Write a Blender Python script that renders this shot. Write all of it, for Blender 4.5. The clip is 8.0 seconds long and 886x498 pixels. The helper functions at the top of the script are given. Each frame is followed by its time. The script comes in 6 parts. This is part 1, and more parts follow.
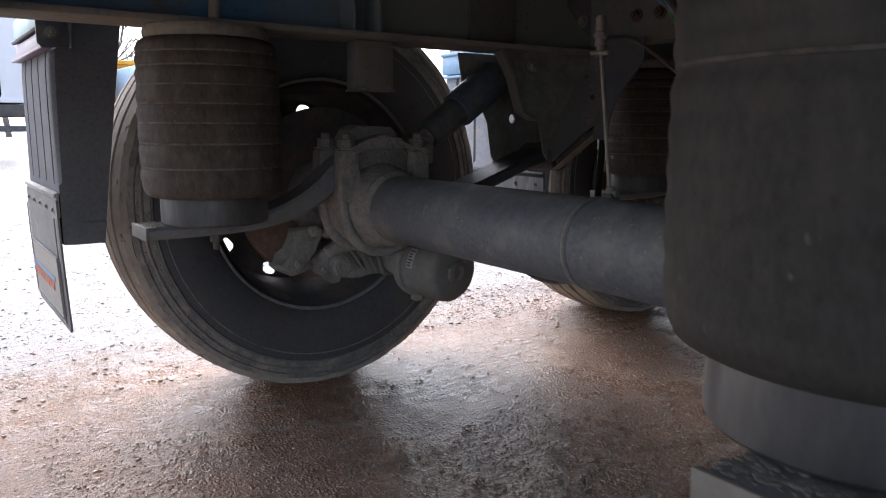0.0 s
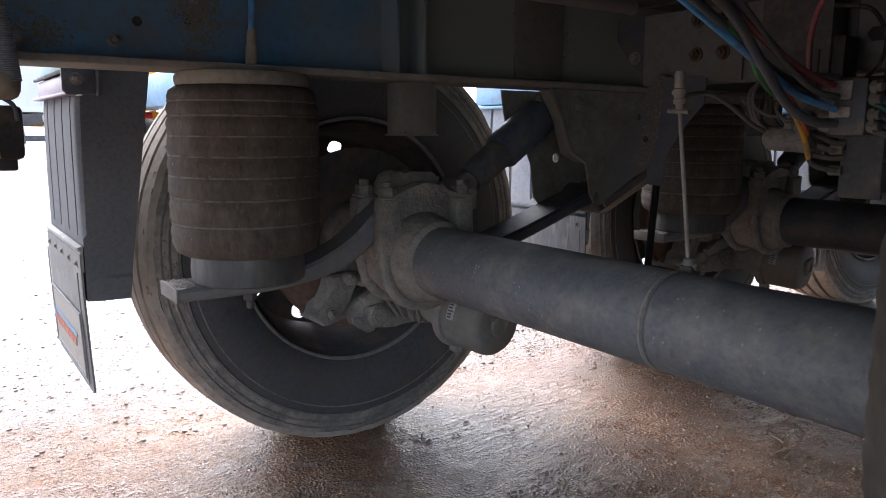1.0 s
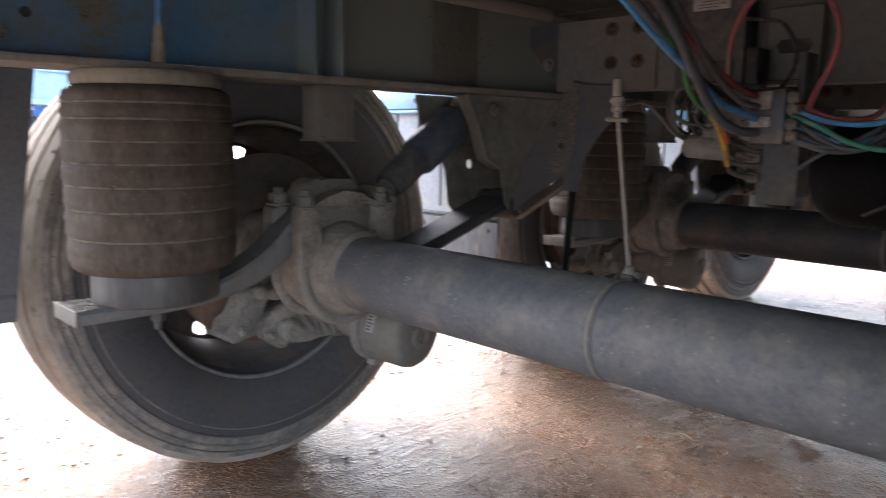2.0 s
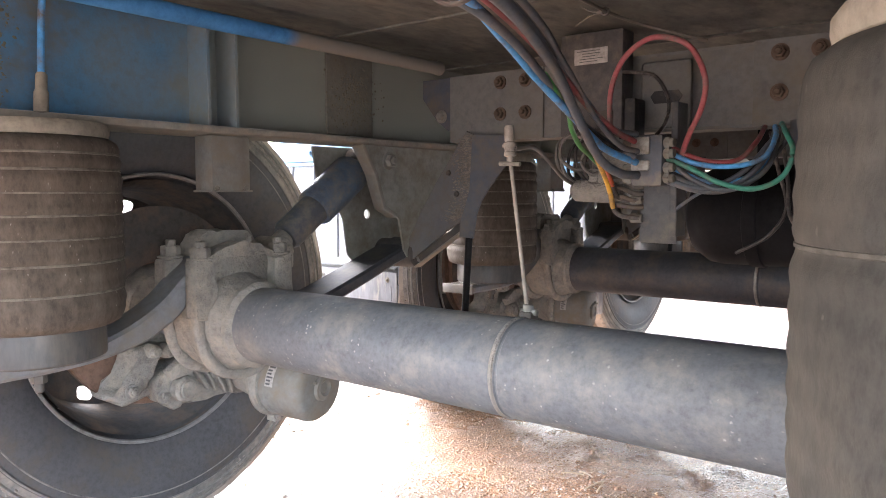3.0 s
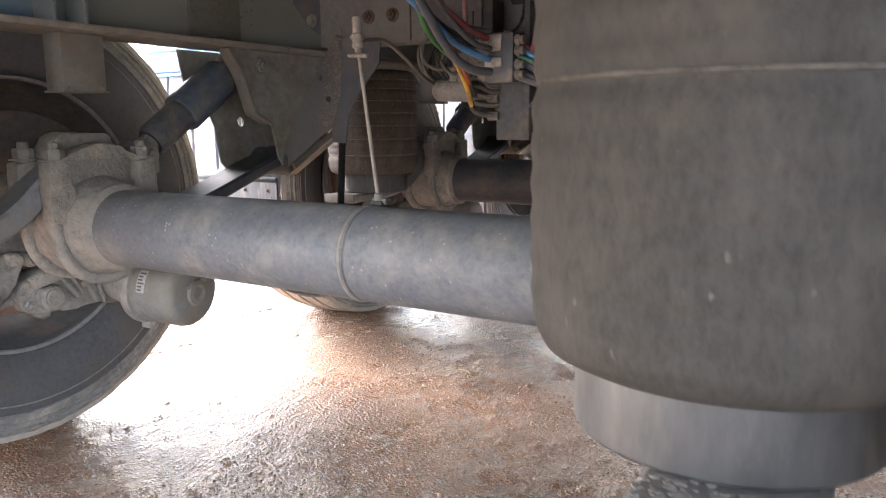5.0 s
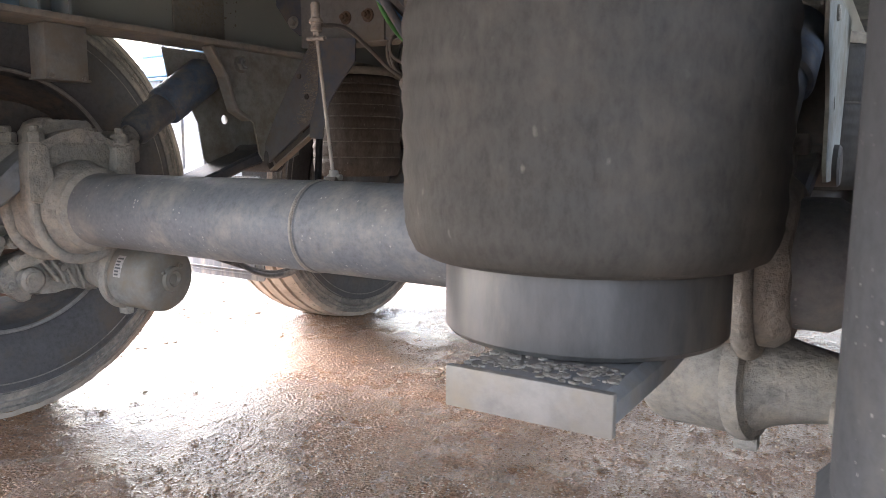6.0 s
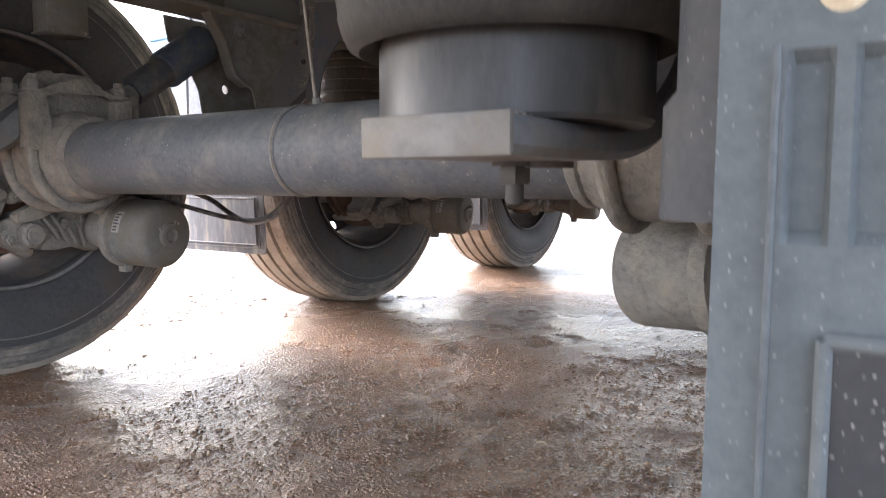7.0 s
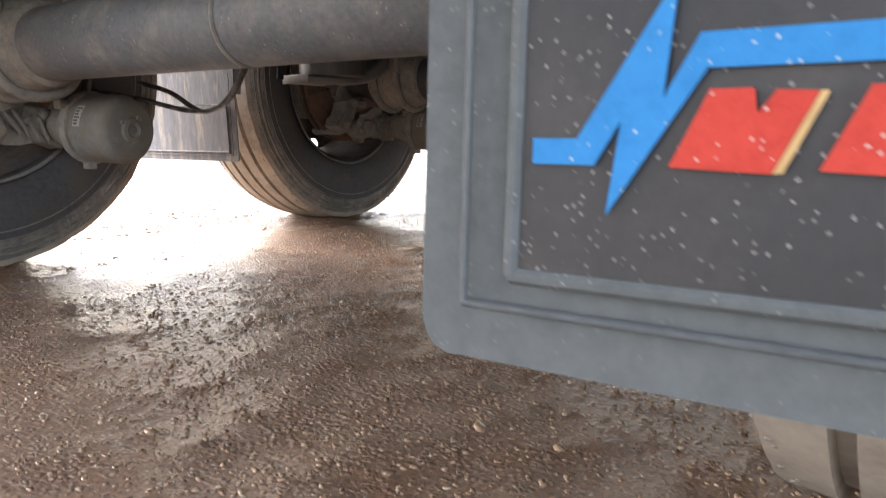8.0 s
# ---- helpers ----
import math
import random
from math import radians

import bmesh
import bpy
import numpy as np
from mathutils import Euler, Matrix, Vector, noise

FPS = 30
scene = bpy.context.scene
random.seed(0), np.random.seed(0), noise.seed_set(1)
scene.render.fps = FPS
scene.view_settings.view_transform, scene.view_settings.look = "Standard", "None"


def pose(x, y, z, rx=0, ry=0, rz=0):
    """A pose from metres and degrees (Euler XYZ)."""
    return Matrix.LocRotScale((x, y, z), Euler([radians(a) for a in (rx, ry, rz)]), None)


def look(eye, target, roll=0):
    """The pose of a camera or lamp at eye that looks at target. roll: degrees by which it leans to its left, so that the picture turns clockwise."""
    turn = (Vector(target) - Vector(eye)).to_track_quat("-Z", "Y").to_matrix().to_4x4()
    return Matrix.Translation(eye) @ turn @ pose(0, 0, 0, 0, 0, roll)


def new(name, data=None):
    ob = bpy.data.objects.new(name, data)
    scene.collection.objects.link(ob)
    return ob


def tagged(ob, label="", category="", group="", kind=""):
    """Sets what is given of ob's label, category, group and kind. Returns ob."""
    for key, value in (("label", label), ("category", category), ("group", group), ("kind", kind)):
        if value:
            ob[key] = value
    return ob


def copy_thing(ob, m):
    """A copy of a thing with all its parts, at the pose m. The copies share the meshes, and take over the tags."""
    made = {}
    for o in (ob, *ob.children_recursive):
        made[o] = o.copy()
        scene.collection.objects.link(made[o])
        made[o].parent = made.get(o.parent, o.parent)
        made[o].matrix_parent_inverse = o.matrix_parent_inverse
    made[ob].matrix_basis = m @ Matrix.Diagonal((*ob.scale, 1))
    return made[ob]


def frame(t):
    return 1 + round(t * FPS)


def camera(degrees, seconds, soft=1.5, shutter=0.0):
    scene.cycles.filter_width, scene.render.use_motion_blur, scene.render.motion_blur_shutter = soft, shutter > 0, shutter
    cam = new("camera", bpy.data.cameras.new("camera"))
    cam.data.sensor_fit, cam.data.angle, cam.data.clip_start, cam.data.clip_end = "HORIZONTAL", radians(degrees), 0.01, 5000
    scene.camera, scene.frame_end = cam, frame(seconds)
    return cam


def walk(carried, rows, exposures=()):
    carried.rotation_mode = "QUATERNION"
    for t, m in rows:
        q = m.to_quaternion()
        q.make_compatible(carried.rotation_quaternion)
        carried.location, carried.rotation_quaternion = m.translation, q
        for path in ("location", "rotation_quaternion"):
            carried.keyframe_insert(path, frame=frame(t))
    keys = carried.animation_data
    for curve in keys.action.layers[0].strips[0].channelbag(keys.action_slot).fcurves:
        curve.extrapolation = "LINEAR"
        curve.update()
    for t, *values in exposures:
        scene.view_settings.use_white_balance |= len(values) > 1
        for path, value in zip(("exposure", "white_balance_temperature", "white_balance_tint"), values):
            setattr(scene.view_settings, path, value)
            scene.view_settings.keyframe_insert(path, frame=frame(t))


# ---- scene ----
cam = camera(61.7, 8.0, soft=0.75, shutter=0.3)
PATH = [
    (0, (0.842, -0.869, 0.688), (-0.755, 0.287, 0.354), 0.2),
    (0.5, (0.749, -0.859, 0.738), (-0.862, 0.283, 0.422), 0.3),
    (1, (0.701, -0.861, 0.771), (-0.914, 0.275, 0.453), 0.4),
    (1.5, (0.634, -0.89, 0.784), (-0.982, 0.245, 0.474), 0.4),
    (2, (0.607, -0.893, 0.775), (-0.806, 0.489, 0.469), 0.8),
    (2.2, (0.598, -0.891, 0.776), (-0.7, 0.598, 0.463), 1.0),
    (3.3, (0.614, -0.909, 0.753), (-0.597, 0.677, 0.621), -0.0),
    (3.5, (0.612, -0.909, 0.754), (-0.577, 0.693, 0.602), -0.1),
    (4, (0.622, -0.897, 0.751), (-0.402, 0.79, 0.426), -0.0),
    (4.5, (0.654, -0.901, 0.731), (-0.361, 0.788, 0.391), -0.2),
    (5, (0.717, -0.891, 0.7), (-0.3, 0.797, 0.359), -0.4),
    (5.2, (0.745, -0.892, 0.664), (-0.274, 0.797, 0.331), -0.3),
    (6.3, (0.859, -0.881, 0.586), (-0.219, 0.792, 0.381), 0.3),
    (6.5, (0.878, -0.877, 0.543), (-0.216, 0.788, 0.37), 0.1),
    (7, (0.9024, -0.8763, 0.4511), (-0.203, 0.7808, 0.2718), -0.1),
    (7.5, (0.9328, -0.8533, 0.3761), (-0.18, 0.7955, 0.1678), -0.1),
    (8, (0.9789, -0.8262, 0.3321), (-0.1291, 0.8078, 0.0122), -0.1),
]
EXPOSURES = [(t, stops, kelvin, 16) for t, stops, kelvin in ((0, 1.95, 6050), (1.0, 2.4, 6050), (1.5, 2.75, 6100), (2.0, 3.2, 6250), (3.3, 4.9, 6450), (3.6, 4.9, 6450), (4.5, 4.45, 6550), (5.2, 4.3, 6500), (6.5, 3.8, 6450), (7.5, 3.35, 6650), (8.0, 3.25, 7000))]
walk(cam, [(t, look(eye, target, roll)) for t, eye, target, roll in PATH], EXPOSURES)

# ---- light ----
world = bpy.data.worlds.new("overcast")
scene.world = world
world.use_nodes = True
wn = world.node_tree.nodes
sky = wn.new("ShaderNodeTexSky")
sky.sky_type, sky.sun_disc = "NISHITA", False
sky.sun_elevation, sky.sun_rotation = radians(42), radians(-87)
sky.air_density, sky.dust_density, sky.ozone_density = 1.0, 3.0, 2.0
soft_sky = wn.new("ShaderNodeHueSaturation")
soft_sky.inputs["Saturation"].default_value = 0.6
world.node_tree.links.new(sky.outputs[0], soft_sky.inputs["Color"])
world.node_tree.links.new(soft_sky.outputs[0], wn["Background"].inputs["Color"])
wn["Background"].inputs["Strength"].default_value = 0.15
sun_data = bpy.data.lights.new("sun", "SUN")
sun_data.energy, sun_data.angle, sun_data.color = 1.3, radians(80), (1.0, 0.985, 0.97)
sun = new("sun", sun_data)
sun.matrix_world = look((-6.0, 0.3, 5.6), (0, 0, 0))


# ---- materials ----
def rgb(c):
    return (*c, 1.0)


def surface(name, base, second=None, rough=0.6, metal=0.0, grain=60.0, patch=6.0, dirt=None, dirt_amount=0.4,
            bump=0.15, bump_size=0.004, specks=None, speck_r=0.20, speck_size=160.0, speck_amount=0.3, flock=(0.40, 0.60), grit=0.15, spec=0.3, coat=0.0, stretch=(1, 1, 1)):
    """A material with grain, larger patches, dirt in patches and pale specks."""
    m = bpy.data.materials.new(name)
    m.use_nodes = True
    nt = m.node_tree
    n, link = nt.nodes, nt.links.new
    bsdf = n["Principled BSDF"]
    tc = n.new("ShaderNodeTexCoord")
    info = n.new("ShaderNodeObjectInfo")
    shift = n.new("ShaderNodeVectorMath")
    shift.operation = "MULTIPLY_ADD"
    shift.inputs[1].default_value = (9.0, 7.0, 5.0)
    link(info.outputs["Random"], shift.inputs[0])
    scale = n.new("ShaderNodeVectorMath")
    scale.operation = "MULTIPLY"
    scale.inputs[1].default_value = stretch
    link(tc.outputs["Object"], scale.inputs[0])
    link(scale.outputs[0], shift.inputs[2])
    where = shift.outputs[0]

    def noise_at(size, detail=6.0, roughness=0.6):
        t = n.new("ShaderNodeTexNoise")
        t.inputs["Scale"].default_value = size
        t.inputs["Detail"].default_value = detail
        t.inputs["Roughness"].default_value = roughness
        link(where, t.inputs["Vector"])
        return t.outputs["Fac"]

    def ramp(src, lo, hi):
        r = n.new("ShaderNodeMapRange")
        r.inputs["From Min"].default_value, r.inputs["From Max"].default_value = lo, hi
        link(src, r.inputs["Value"])
        return r.outputs["Result"]

    def mix(fac, a, b):
        x = n.new("ShaderNodeMix")
        x.data_type = "RGBA"
        link(fac, x.inputs["Factor"])
        for sock, v in ((x.inputs["A"], a), (x.inputs["B"], b)):
            if isinstance(v, tuple):
                sock.default_value = rgb(v)
            else:
                link(v, sock)
        return x.outputs["Result"]

    second = second or tuple(c * 0.62 for c in base)
    fine, broad = noise_at(grain, 8.0, 0.7), noise_at(patch)
    col = mix(ramp(broad, 0.35, 0.68), base, second)
    col = mix(ramp(fine, 0.3, 0.9), col, tuple(min(1.0, c * 1.25 + 0.01) for c in base))
    soil = n.new("ShaderNodeMath")
    soil.operation = "MULTIPLY"
    soil.inputs[1].default_value = grit
    link(ramp(fine, 0.52, 0.32), soil.inputs[0])
    col = mix(soil.outputs[0], col, tuple(c * 0.45 for c in second))
    rough_out = ramp(broad, 0.0, 1.0)
    if dirt:
        mask = n.new("ShaderNodeMath")
        mask.operation = "MULTIPLY"
        link(ramp(noise_at(patch * 1.7, 10.0, 0.68), 0.62 - 0.42 * dirt_amount, 0.8 - 0.34 * dirt_amount), mask.inputs[0])
        link(ramp(noise_at(grain * 0.6, 4.0), 0.2, 0.55), mask.inputs[1])
        col = mix(mask.outputs[0], col, dirt)
    if specks:
        v = n.new("ShaderNodeTexVoronoi")
        v.inputs["Scale"].default_value = speck_size
        bend = n.new("ShaderNodeTexNoise")
        bend.inputs["Scale"].default_value, bend.inputs["Detail"].default_value = speck_size * 2.2, 3.0
        link(where, bend.inputs["Vector"])
        warp = n.new("ShaderNodeVectorMath")
        warp.operation = "MULTIPLY_ADD"
        warp.inputs[1].default_value = (0.5 / speck_size,) * 3
        link(bend.outputs["Color"], warp.inputs[0])
        link(where, warp.inputs[2])
        link(warp.outputs[0], v.inputs["Vector"])
        dot = ramp(v.outputs["Distance"], speck_r, speck_r * 0.45)
        pick = n.new("ShaderNodeSeparateColor")
        link(v.outputs["Color"], pick.inputs[0])
        some = n.new("ShaderNodeMath")
        some.operation = "MULTIPLY"
        link(dot, some.inputs[0])
        link(ramp(pick.outputs[0], 1.0 - speck_amount, 1.08 - speck_amount), some.inputs[1])
        flocked = n.new("ShaderNodeMath")
        flocked.operation = "MULTIPLY"
        link(some.outputs[0], flocked.inputs[0])
        link(ramp(noise_at(patch * 2.6, 3.0), *flock), flocked.inputs[1])
        col = mix(flocked.outputs[0], col, specks)
    link(col, bsdf.inputs["Base Color"])
    r = n.new("ShaderNodeMapRange")
    r.inputs["To Min"].default_value, r.inputs["To Max"].default_value = max(0.03, rough - 0.14), min(1.0, rough + 0.14)
    link(rough_out, r.inputs["Value"])
    link(r.outputs["Result"], bsdf.inputs["Roughness"])
    bsdf.inputs["Metallic"].default_value = metal
    bsdf.inputs["Specular IOR Level"].default_value = spec
    bsdf.inputs["Coat Weight"].default_value = coat
    if bump:
        both = n.new("ShaderNodeMath")
        both.operation = "MULTIPLY_ADD"
        both.inputs[1].default_value = 0.6
        link(fine, both.inputs[0])
        link(broad, both.inputs[2])
        b = n.new("ShaderNodeBump")
        b.inputs["Strength"].default_value, b.inputs["Distance"].default_value = bump, bump_size
        link(both.outputs[0], b.inputs["Height"])
        link(b.outputs[0], bsdf.inputs["Normal"])
    return m


MUD = (0.19, 0.168, 0.132)
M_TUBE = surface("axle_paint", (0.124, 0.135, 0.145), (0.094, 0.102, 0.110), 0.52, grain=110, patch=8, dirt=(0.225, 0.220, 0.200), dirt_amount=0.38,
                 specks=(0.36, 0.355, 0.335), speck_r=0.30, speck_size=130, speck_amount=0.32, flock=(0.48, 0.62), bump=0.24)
# axle paint with the forward beams' shade in its colour; also the dark arm
M_SHADED_TUBE_DARK_ARM = surface("shaded_axle_and_dark_arm_paint", (0.046, 0.050, 0.058), (0.034, 0.037, 0.043), 0.5, grain=90, patch=7, dirt=(0.10, 0.088, 0.072), dirt_amount=0.34, bump=0.15)
M_STEEL = surface("dusty_steel", (0.195, 0.202, 0.192), (0.138, 0.143, 0.137), 0.6, grain=70, patch=7, dirt=MUD, dirt_amount=0.6, bump=0.3)
M_MUDDY = surface("mud_caked_casting", (0.265, 0.255, 0.230), (0.170, 0.168, 0.160), 0.85, grain=80, patch=17, dirt=(0.36, 0.325, 0.27), dirt_amount=0.42, bump=0.75, bump_size=0.018, grit=0.2)
M_ARM = surface("arm_paint", (0.18, 0.188, 0.195), (0.13, 0.136, 0.142), 0.5, grain=50, patch=5, dirt=MUD, dirt_amount=0.35, bump=0.12)
M_DARK = surface("dark_frame", (0.075, 0.071, 0.065), (0.05, 0.049, 0.048), 0.7, grain=50, patch=4, dirt=(0.13, 0.105, 0.08), dirt_amount=0.4, bump=0.3)
M_RUBBER = surface("bellows_rubber", (0.036, 0.034, 0.029), (0.026, 0.0245, 0.021), 0.70, grain=150, patch=6.5, dirt=(0.072, 0.064, 0.052), dirt_amount=0.42, grit=0.3,
                   specks=(0.17, 0.155, 0.13), speck_r=0.3, speck_size=150, speck_amount=0.06, bump=0.35, stretch=(1, 1, 0.5))
# left bellows: brown dust, with the brighter light on that side in the colour
M_RUBBER_LIT_DUSTY = surface("lit_dusty_bellows_rubber", (0.076, 0.060, 0.046), (0.050, 0.040, 0.031), 0.72, grain=150, patch=13, dirt=(0.135, 0.113, 0.088), dirt_amount=0.36, grit=0.25,
                         specks=(0.26, 0.235, 0.20), speck_r=0.24, speck_size=210, speck_amount=0.18, bump=0.35, stretch=(1, 1, 0.45))
M_CORD = surface("pale_mould_line", (0.17, 0.152, 0.122), (0.045, 0.039, 0.032), 0.85, grain=90, patch=38, bump=0.3)
M_CORD_DARK = surface("faint_mould_line", (0.095, 0.087, 0.073), (0.04, 0.036, 0.031), 0.85, grain=90, patch=30, bump=0.3)
M_BEAD = surface("dusty_bead_plate", (0.30, 0.26, 0.20), (0.18, 0.16, 0.13), 0.85, grain=60, patch=8, bump=0.3)
M_PISTON = surface("piston_plastic", (0.058, 0.058, 0.057), (0.036, 0.036, 0.036), 0.42, grain=70, patch=9, dirt=(0.12, 0.108, 0.09), dirt_amount=0.5, bump=0.06, stretch=(1, 1, 0.3))
M_PLATE = surface("dusty_arm_end", (0.19, 0.183, 0.17), (0.12, 0.117, 0.11), 0.6, metal=0.2, grain=60, patch=10, dirt=MUD, dirt_amount=0.4, bump=0.25)
M_SIDE = surface("tyre_sidewall", (0.066, 0.067, 0.070), (0.046, 0.046, 0.048), 0.66, grain=90, patch=6, dirt=(0.085, 0.075, 0.062), dirt_amount=0.34, bump=0.2)
M_TREAD = surface("muddy_tread", (0.29, 0.25, 0.208), (0.18, 0.155, 0.13), 0.9, grain=60, patch=8, dirt=(0.38, 0.335, 0.28), dirt_amount=0.5, bump=0.5, bump_size=0.006)
M_RIM = surface("rim_steel", (0.078, 0.076, 0.074), (0.052, 0.051, 0.050), 0.85, spec=0.08, metal=0.0, grain=60, patch=6, dirt=(0.16, 0.12, 0.09), dirt_amount=0.4, bump=0.1)
M_RIM_EDGE = surface("rim_edge", (0.195, 0.189, 0.180), (0.090, 0.087, 0.083), 0.55, metal=0.0, grain=60, patch=14, bump=0.2)
M_RUST = surface("rusty_rotor", (0.20, 0.125, 0.090), (0.11, 0.078, 0.060), 0.7, metal=0.3, grain=60, patch=9, bump=0.2, stretch=(1, 1, 1))
M_BOLT = surface("bolt_steel", (0.27, 0.25, 0.22), (0.14, 0.13, 0.11), 0.55, metal=0.4, grain=120, patch=20, bump=0.2)
M_GUARD = surface("mudguard_plastic", (0.060, 0.064, 0.069), (0.050, 0.054, 0.059), 0.75, spec=0.12, grain=120, patch=4, dirt=(0.10, 0.098, 0.09), dirt_amount=0.12,
                  specks=(0.24, 0.24, 0.235), speck_r=0.22, speck_size=260, speck_amount=0.22, bump=0.05)
M_DECK = surface("dirty_deck_underside", (0.102, 0.112, 0.106), (0.064, 0.070, 0.066), 0.8, grain=24, patch=4.5, dirt=(0.195, 0.198, 0.172), dirt_amount=0.42, bump=0.4, grit=0.35, stretch=(1.6, 0.7, 1))


def two_tone(name, one, other, axis, lo, hi, wobble=0.5, **kw):
    """Paint that goes over into dirt along an axis, with an uneven border."""
    m = surface(name, one, **kw)
    nt = m.node_tree
    n, link = nt.nodes, nt.links.new
    bsdf = n["Principled BSDF"]
    old = bsdf.inputs["Base Color"].links[0].from_socket
    tc = n.new("ShaderNodeTexCoord")
    xyz = n.new("ShaderNodeSeparateXYZ")
    link(tc.outputs["Object"], xyz.inputs[0])
    t = n.new("ShaderNodeTexNoise")
    t.inputs["Scale"].default_value, t.inputs["Detail"].default_value = 5.0, 9.0
    link(tc.outputs["Object"], t.inputs["Vector"])
    add = n.new("ShaderNodeMath")
    add.operation = "MULTIPLY_ADD"
    add.inputs[1].default_value = wobble
    link(t.outputs["Fac"], add.inputs[0])
    link(xyz.outputs[axis], add.inputs[2])
    r = n.new("ShaderNodeMapRange")
    r.inputs["From Min"].default_value, r.inputs["From Max"].default_value = lo + wobble * 0.5, hi + wobble * 0.5
    link(add.outputs[0], r.inputs["Value"])
    x = n.new("ShaderNodeMix")
    x.data_type = "RGBA"
    link(r.outputs["Result"], x.inputs["Factor"])
    link(old, x.inputs["A"])
    x.inputs["B"].default_value = rgb(other)
    link(x.outputs["Result"], bsdf.inputs["Base Color"])
    return m


M_RAIL = two_tone("blue_frame_paint", (0.05, 0.185, 0.335), (0.245, 0.258, 0.222), "Y", -0.28, 0.08, 0.55, second=(0.12, 0.155, 0.175), rough=0.6,
                  grain=60, patch=3.2, dirt=(0.15, 0.143, 0.118), dirt_amount=0.42, bump=0.2)
M_PIPE = two_tone("blue_pipe", (0.04, 0.17, 0.38), (0.16, 0.15, 0.13), "Y", 0.0, 0.03, 0.03, rough=0.5, grain=60, patch=5, bump=0.1)


M_LABEL = surface("worn_label", (0.40, 0.39, 0.37), (0.2, 0.19, 0.175), 0.6, grain=200, patch=60, bump=0.05)
M_SHOCK = surface("shock_paint", (0.065, 0.105, 0.155), (0.07, 0.082, 0.098), 0.5, grain=60, patch=8, dirt=MUD, dirt_amount=0.4, bump=0.15)
# left flap, strip and guard: dusty, and lightened in colour for light falling there
M_FLAP_LIT_DUSTY = surface("lit_dusty_flap_rubber", (0.20, 0.198, 0.19), (0.165, 0.162, 0.155), 0.8, spec=0.12, grain=120, patch=8, dirt=(0.28, 0.265, 0.235), dirt_amount=0.3, bump=0.06)
M_STRIP_LIT_DUSTY = surface("lit_dusty_strip", (0.34, 0.335, 0.32), (0.27, 0.265, 0.25), 0.75, spec=0.15, grain=90, patch=9, dirt=MUD, dirt_amount=0.2, bump=0.08)
M_GUARD_LIT_DUSTY = surface("lit_dusty_mudguard_plastic", (0.115, 0.119, 0.126), (0.098, 0.102, 0.108), 0.75, spec=0.12, grain=120, patch=4, dirt=(0.16, 0.155, 0.145), dirt_amount=0.2, bump=0.05)
M_BLUE_FADED = surface("faded_print_blue", (0.17, 0.30, 0.46), (0.22, 0.31, 0.42), 0.8, spec=0.1, grain=150, patch=14, dirt=(0.26, 0.25, 0.23), dirt_amount=0.35, bump=0.03)
M_RED_FADED = surface("faded_print_red", (0.46, 0.13, 0.10), (0.40, 0.15, 0.12), 0.8, spec=0.1, grain=150, patch=14, dirt=(0.30, 0.26, 0.23), dirt_amount=0.35, bump=0.03)
M_SHOULDER = surface("scuffed_tyre_shoulder", (0.150, 0.142, 0.130), (0.095, 0.092, 0.088), 0.8, grain=70, patch=9, dirt=(0.31, 0.275, 0.23), dirt_amount=0.46, bump=0.4)
M_PANEL = surface("flap_panel", (0.024, 0.025, 0.027), (0.037, 0.036, 0.035), 0.44, spec=0.28, grit=0.05, grain=130, patch=7, dirt=(0.062, 0.058, 0.053), dirt_amount=0.35,
                  specks=(0.23, 0.22, 0.205), speck_r=0.29, speck_size=400, speck_amount=0.36, flock=(0.3, 0.55), bump=0.06)
# the left flap's beige panel, lightened in the same way for its light
M_PANEL_PALE = surface("flap_panel_pale", (0.29, 0.27, 0.235), (0.24, 0.225, 0.20), 0.7, spec=0.15, grit=0.05, grain=90, patch=6, bump=0.05)
M_RIB = surface("worn_rib", (0.085, 0.096, 0.10), (0.065, 0.074, 0.078), 0.5, grain=120, patch=20, bump=0.1)
M_BLUE = surface("print_blue", (0.020, 0.19, 0.44), (0.02, 0.17, 0.40), 0.7, spec=0.15, grit=0.05, grain=150, patch=10, specks=(0.36, 0.44, 0.5), speck_r=0.3, speck_size=400, speck_amount=0.25, flock=(0.2, 0.5), bump=0.03)
M_RED = surface("print_red", (0.46, 0.05, 0.035), (0.40, 0.042, 0.03), 0.7, spec=0.15, grit=0.05, grain=150, patch=10, specks=(0.5, 0.36, 0.33), speck_r=0.3, speck_size=400, speck_amount=0.25, flock=(0.2, 0.5), bump=0.03)
M_GOLD = surface("print_gold", (0.50, 0.33, 0.14), None, 0.5, bump=0.03)
M_BLACK = surface("black_plastic", (0.022, 0.022, 0.022), (0.03, 0.03, 0.03), 0.55, grain=100, patch=8, dirt=(0.12, 0.10, 0.08), dirt_amount=0.35, bump=0.1)
M_VALVE = surface("valve_alloy", (0.46, 0.44, 0.40), (0.26, 0.245, 0.215), 0.6, metal=0.3, grain=90, patch=20, dirt=MUD, dirt_amount=0.45, bump=0.25)
M_GREYPLATE = surface("grey_plate", (0.085, 0.088, 0.092), (0.068, 0.069, 0.07), 0.6, grain=60, patch=8, dirt=MUD, dirt_amount=0.3, bump=0.15)


def line_colour(name, c):
    return surface("hose_" + name, c, tuple(v * 0.75 for v in c), 0.45, grain=120, patch=12, dirt=(0.16, 0.14, 0.12), dirt_amount=0.38, bump=0.05)


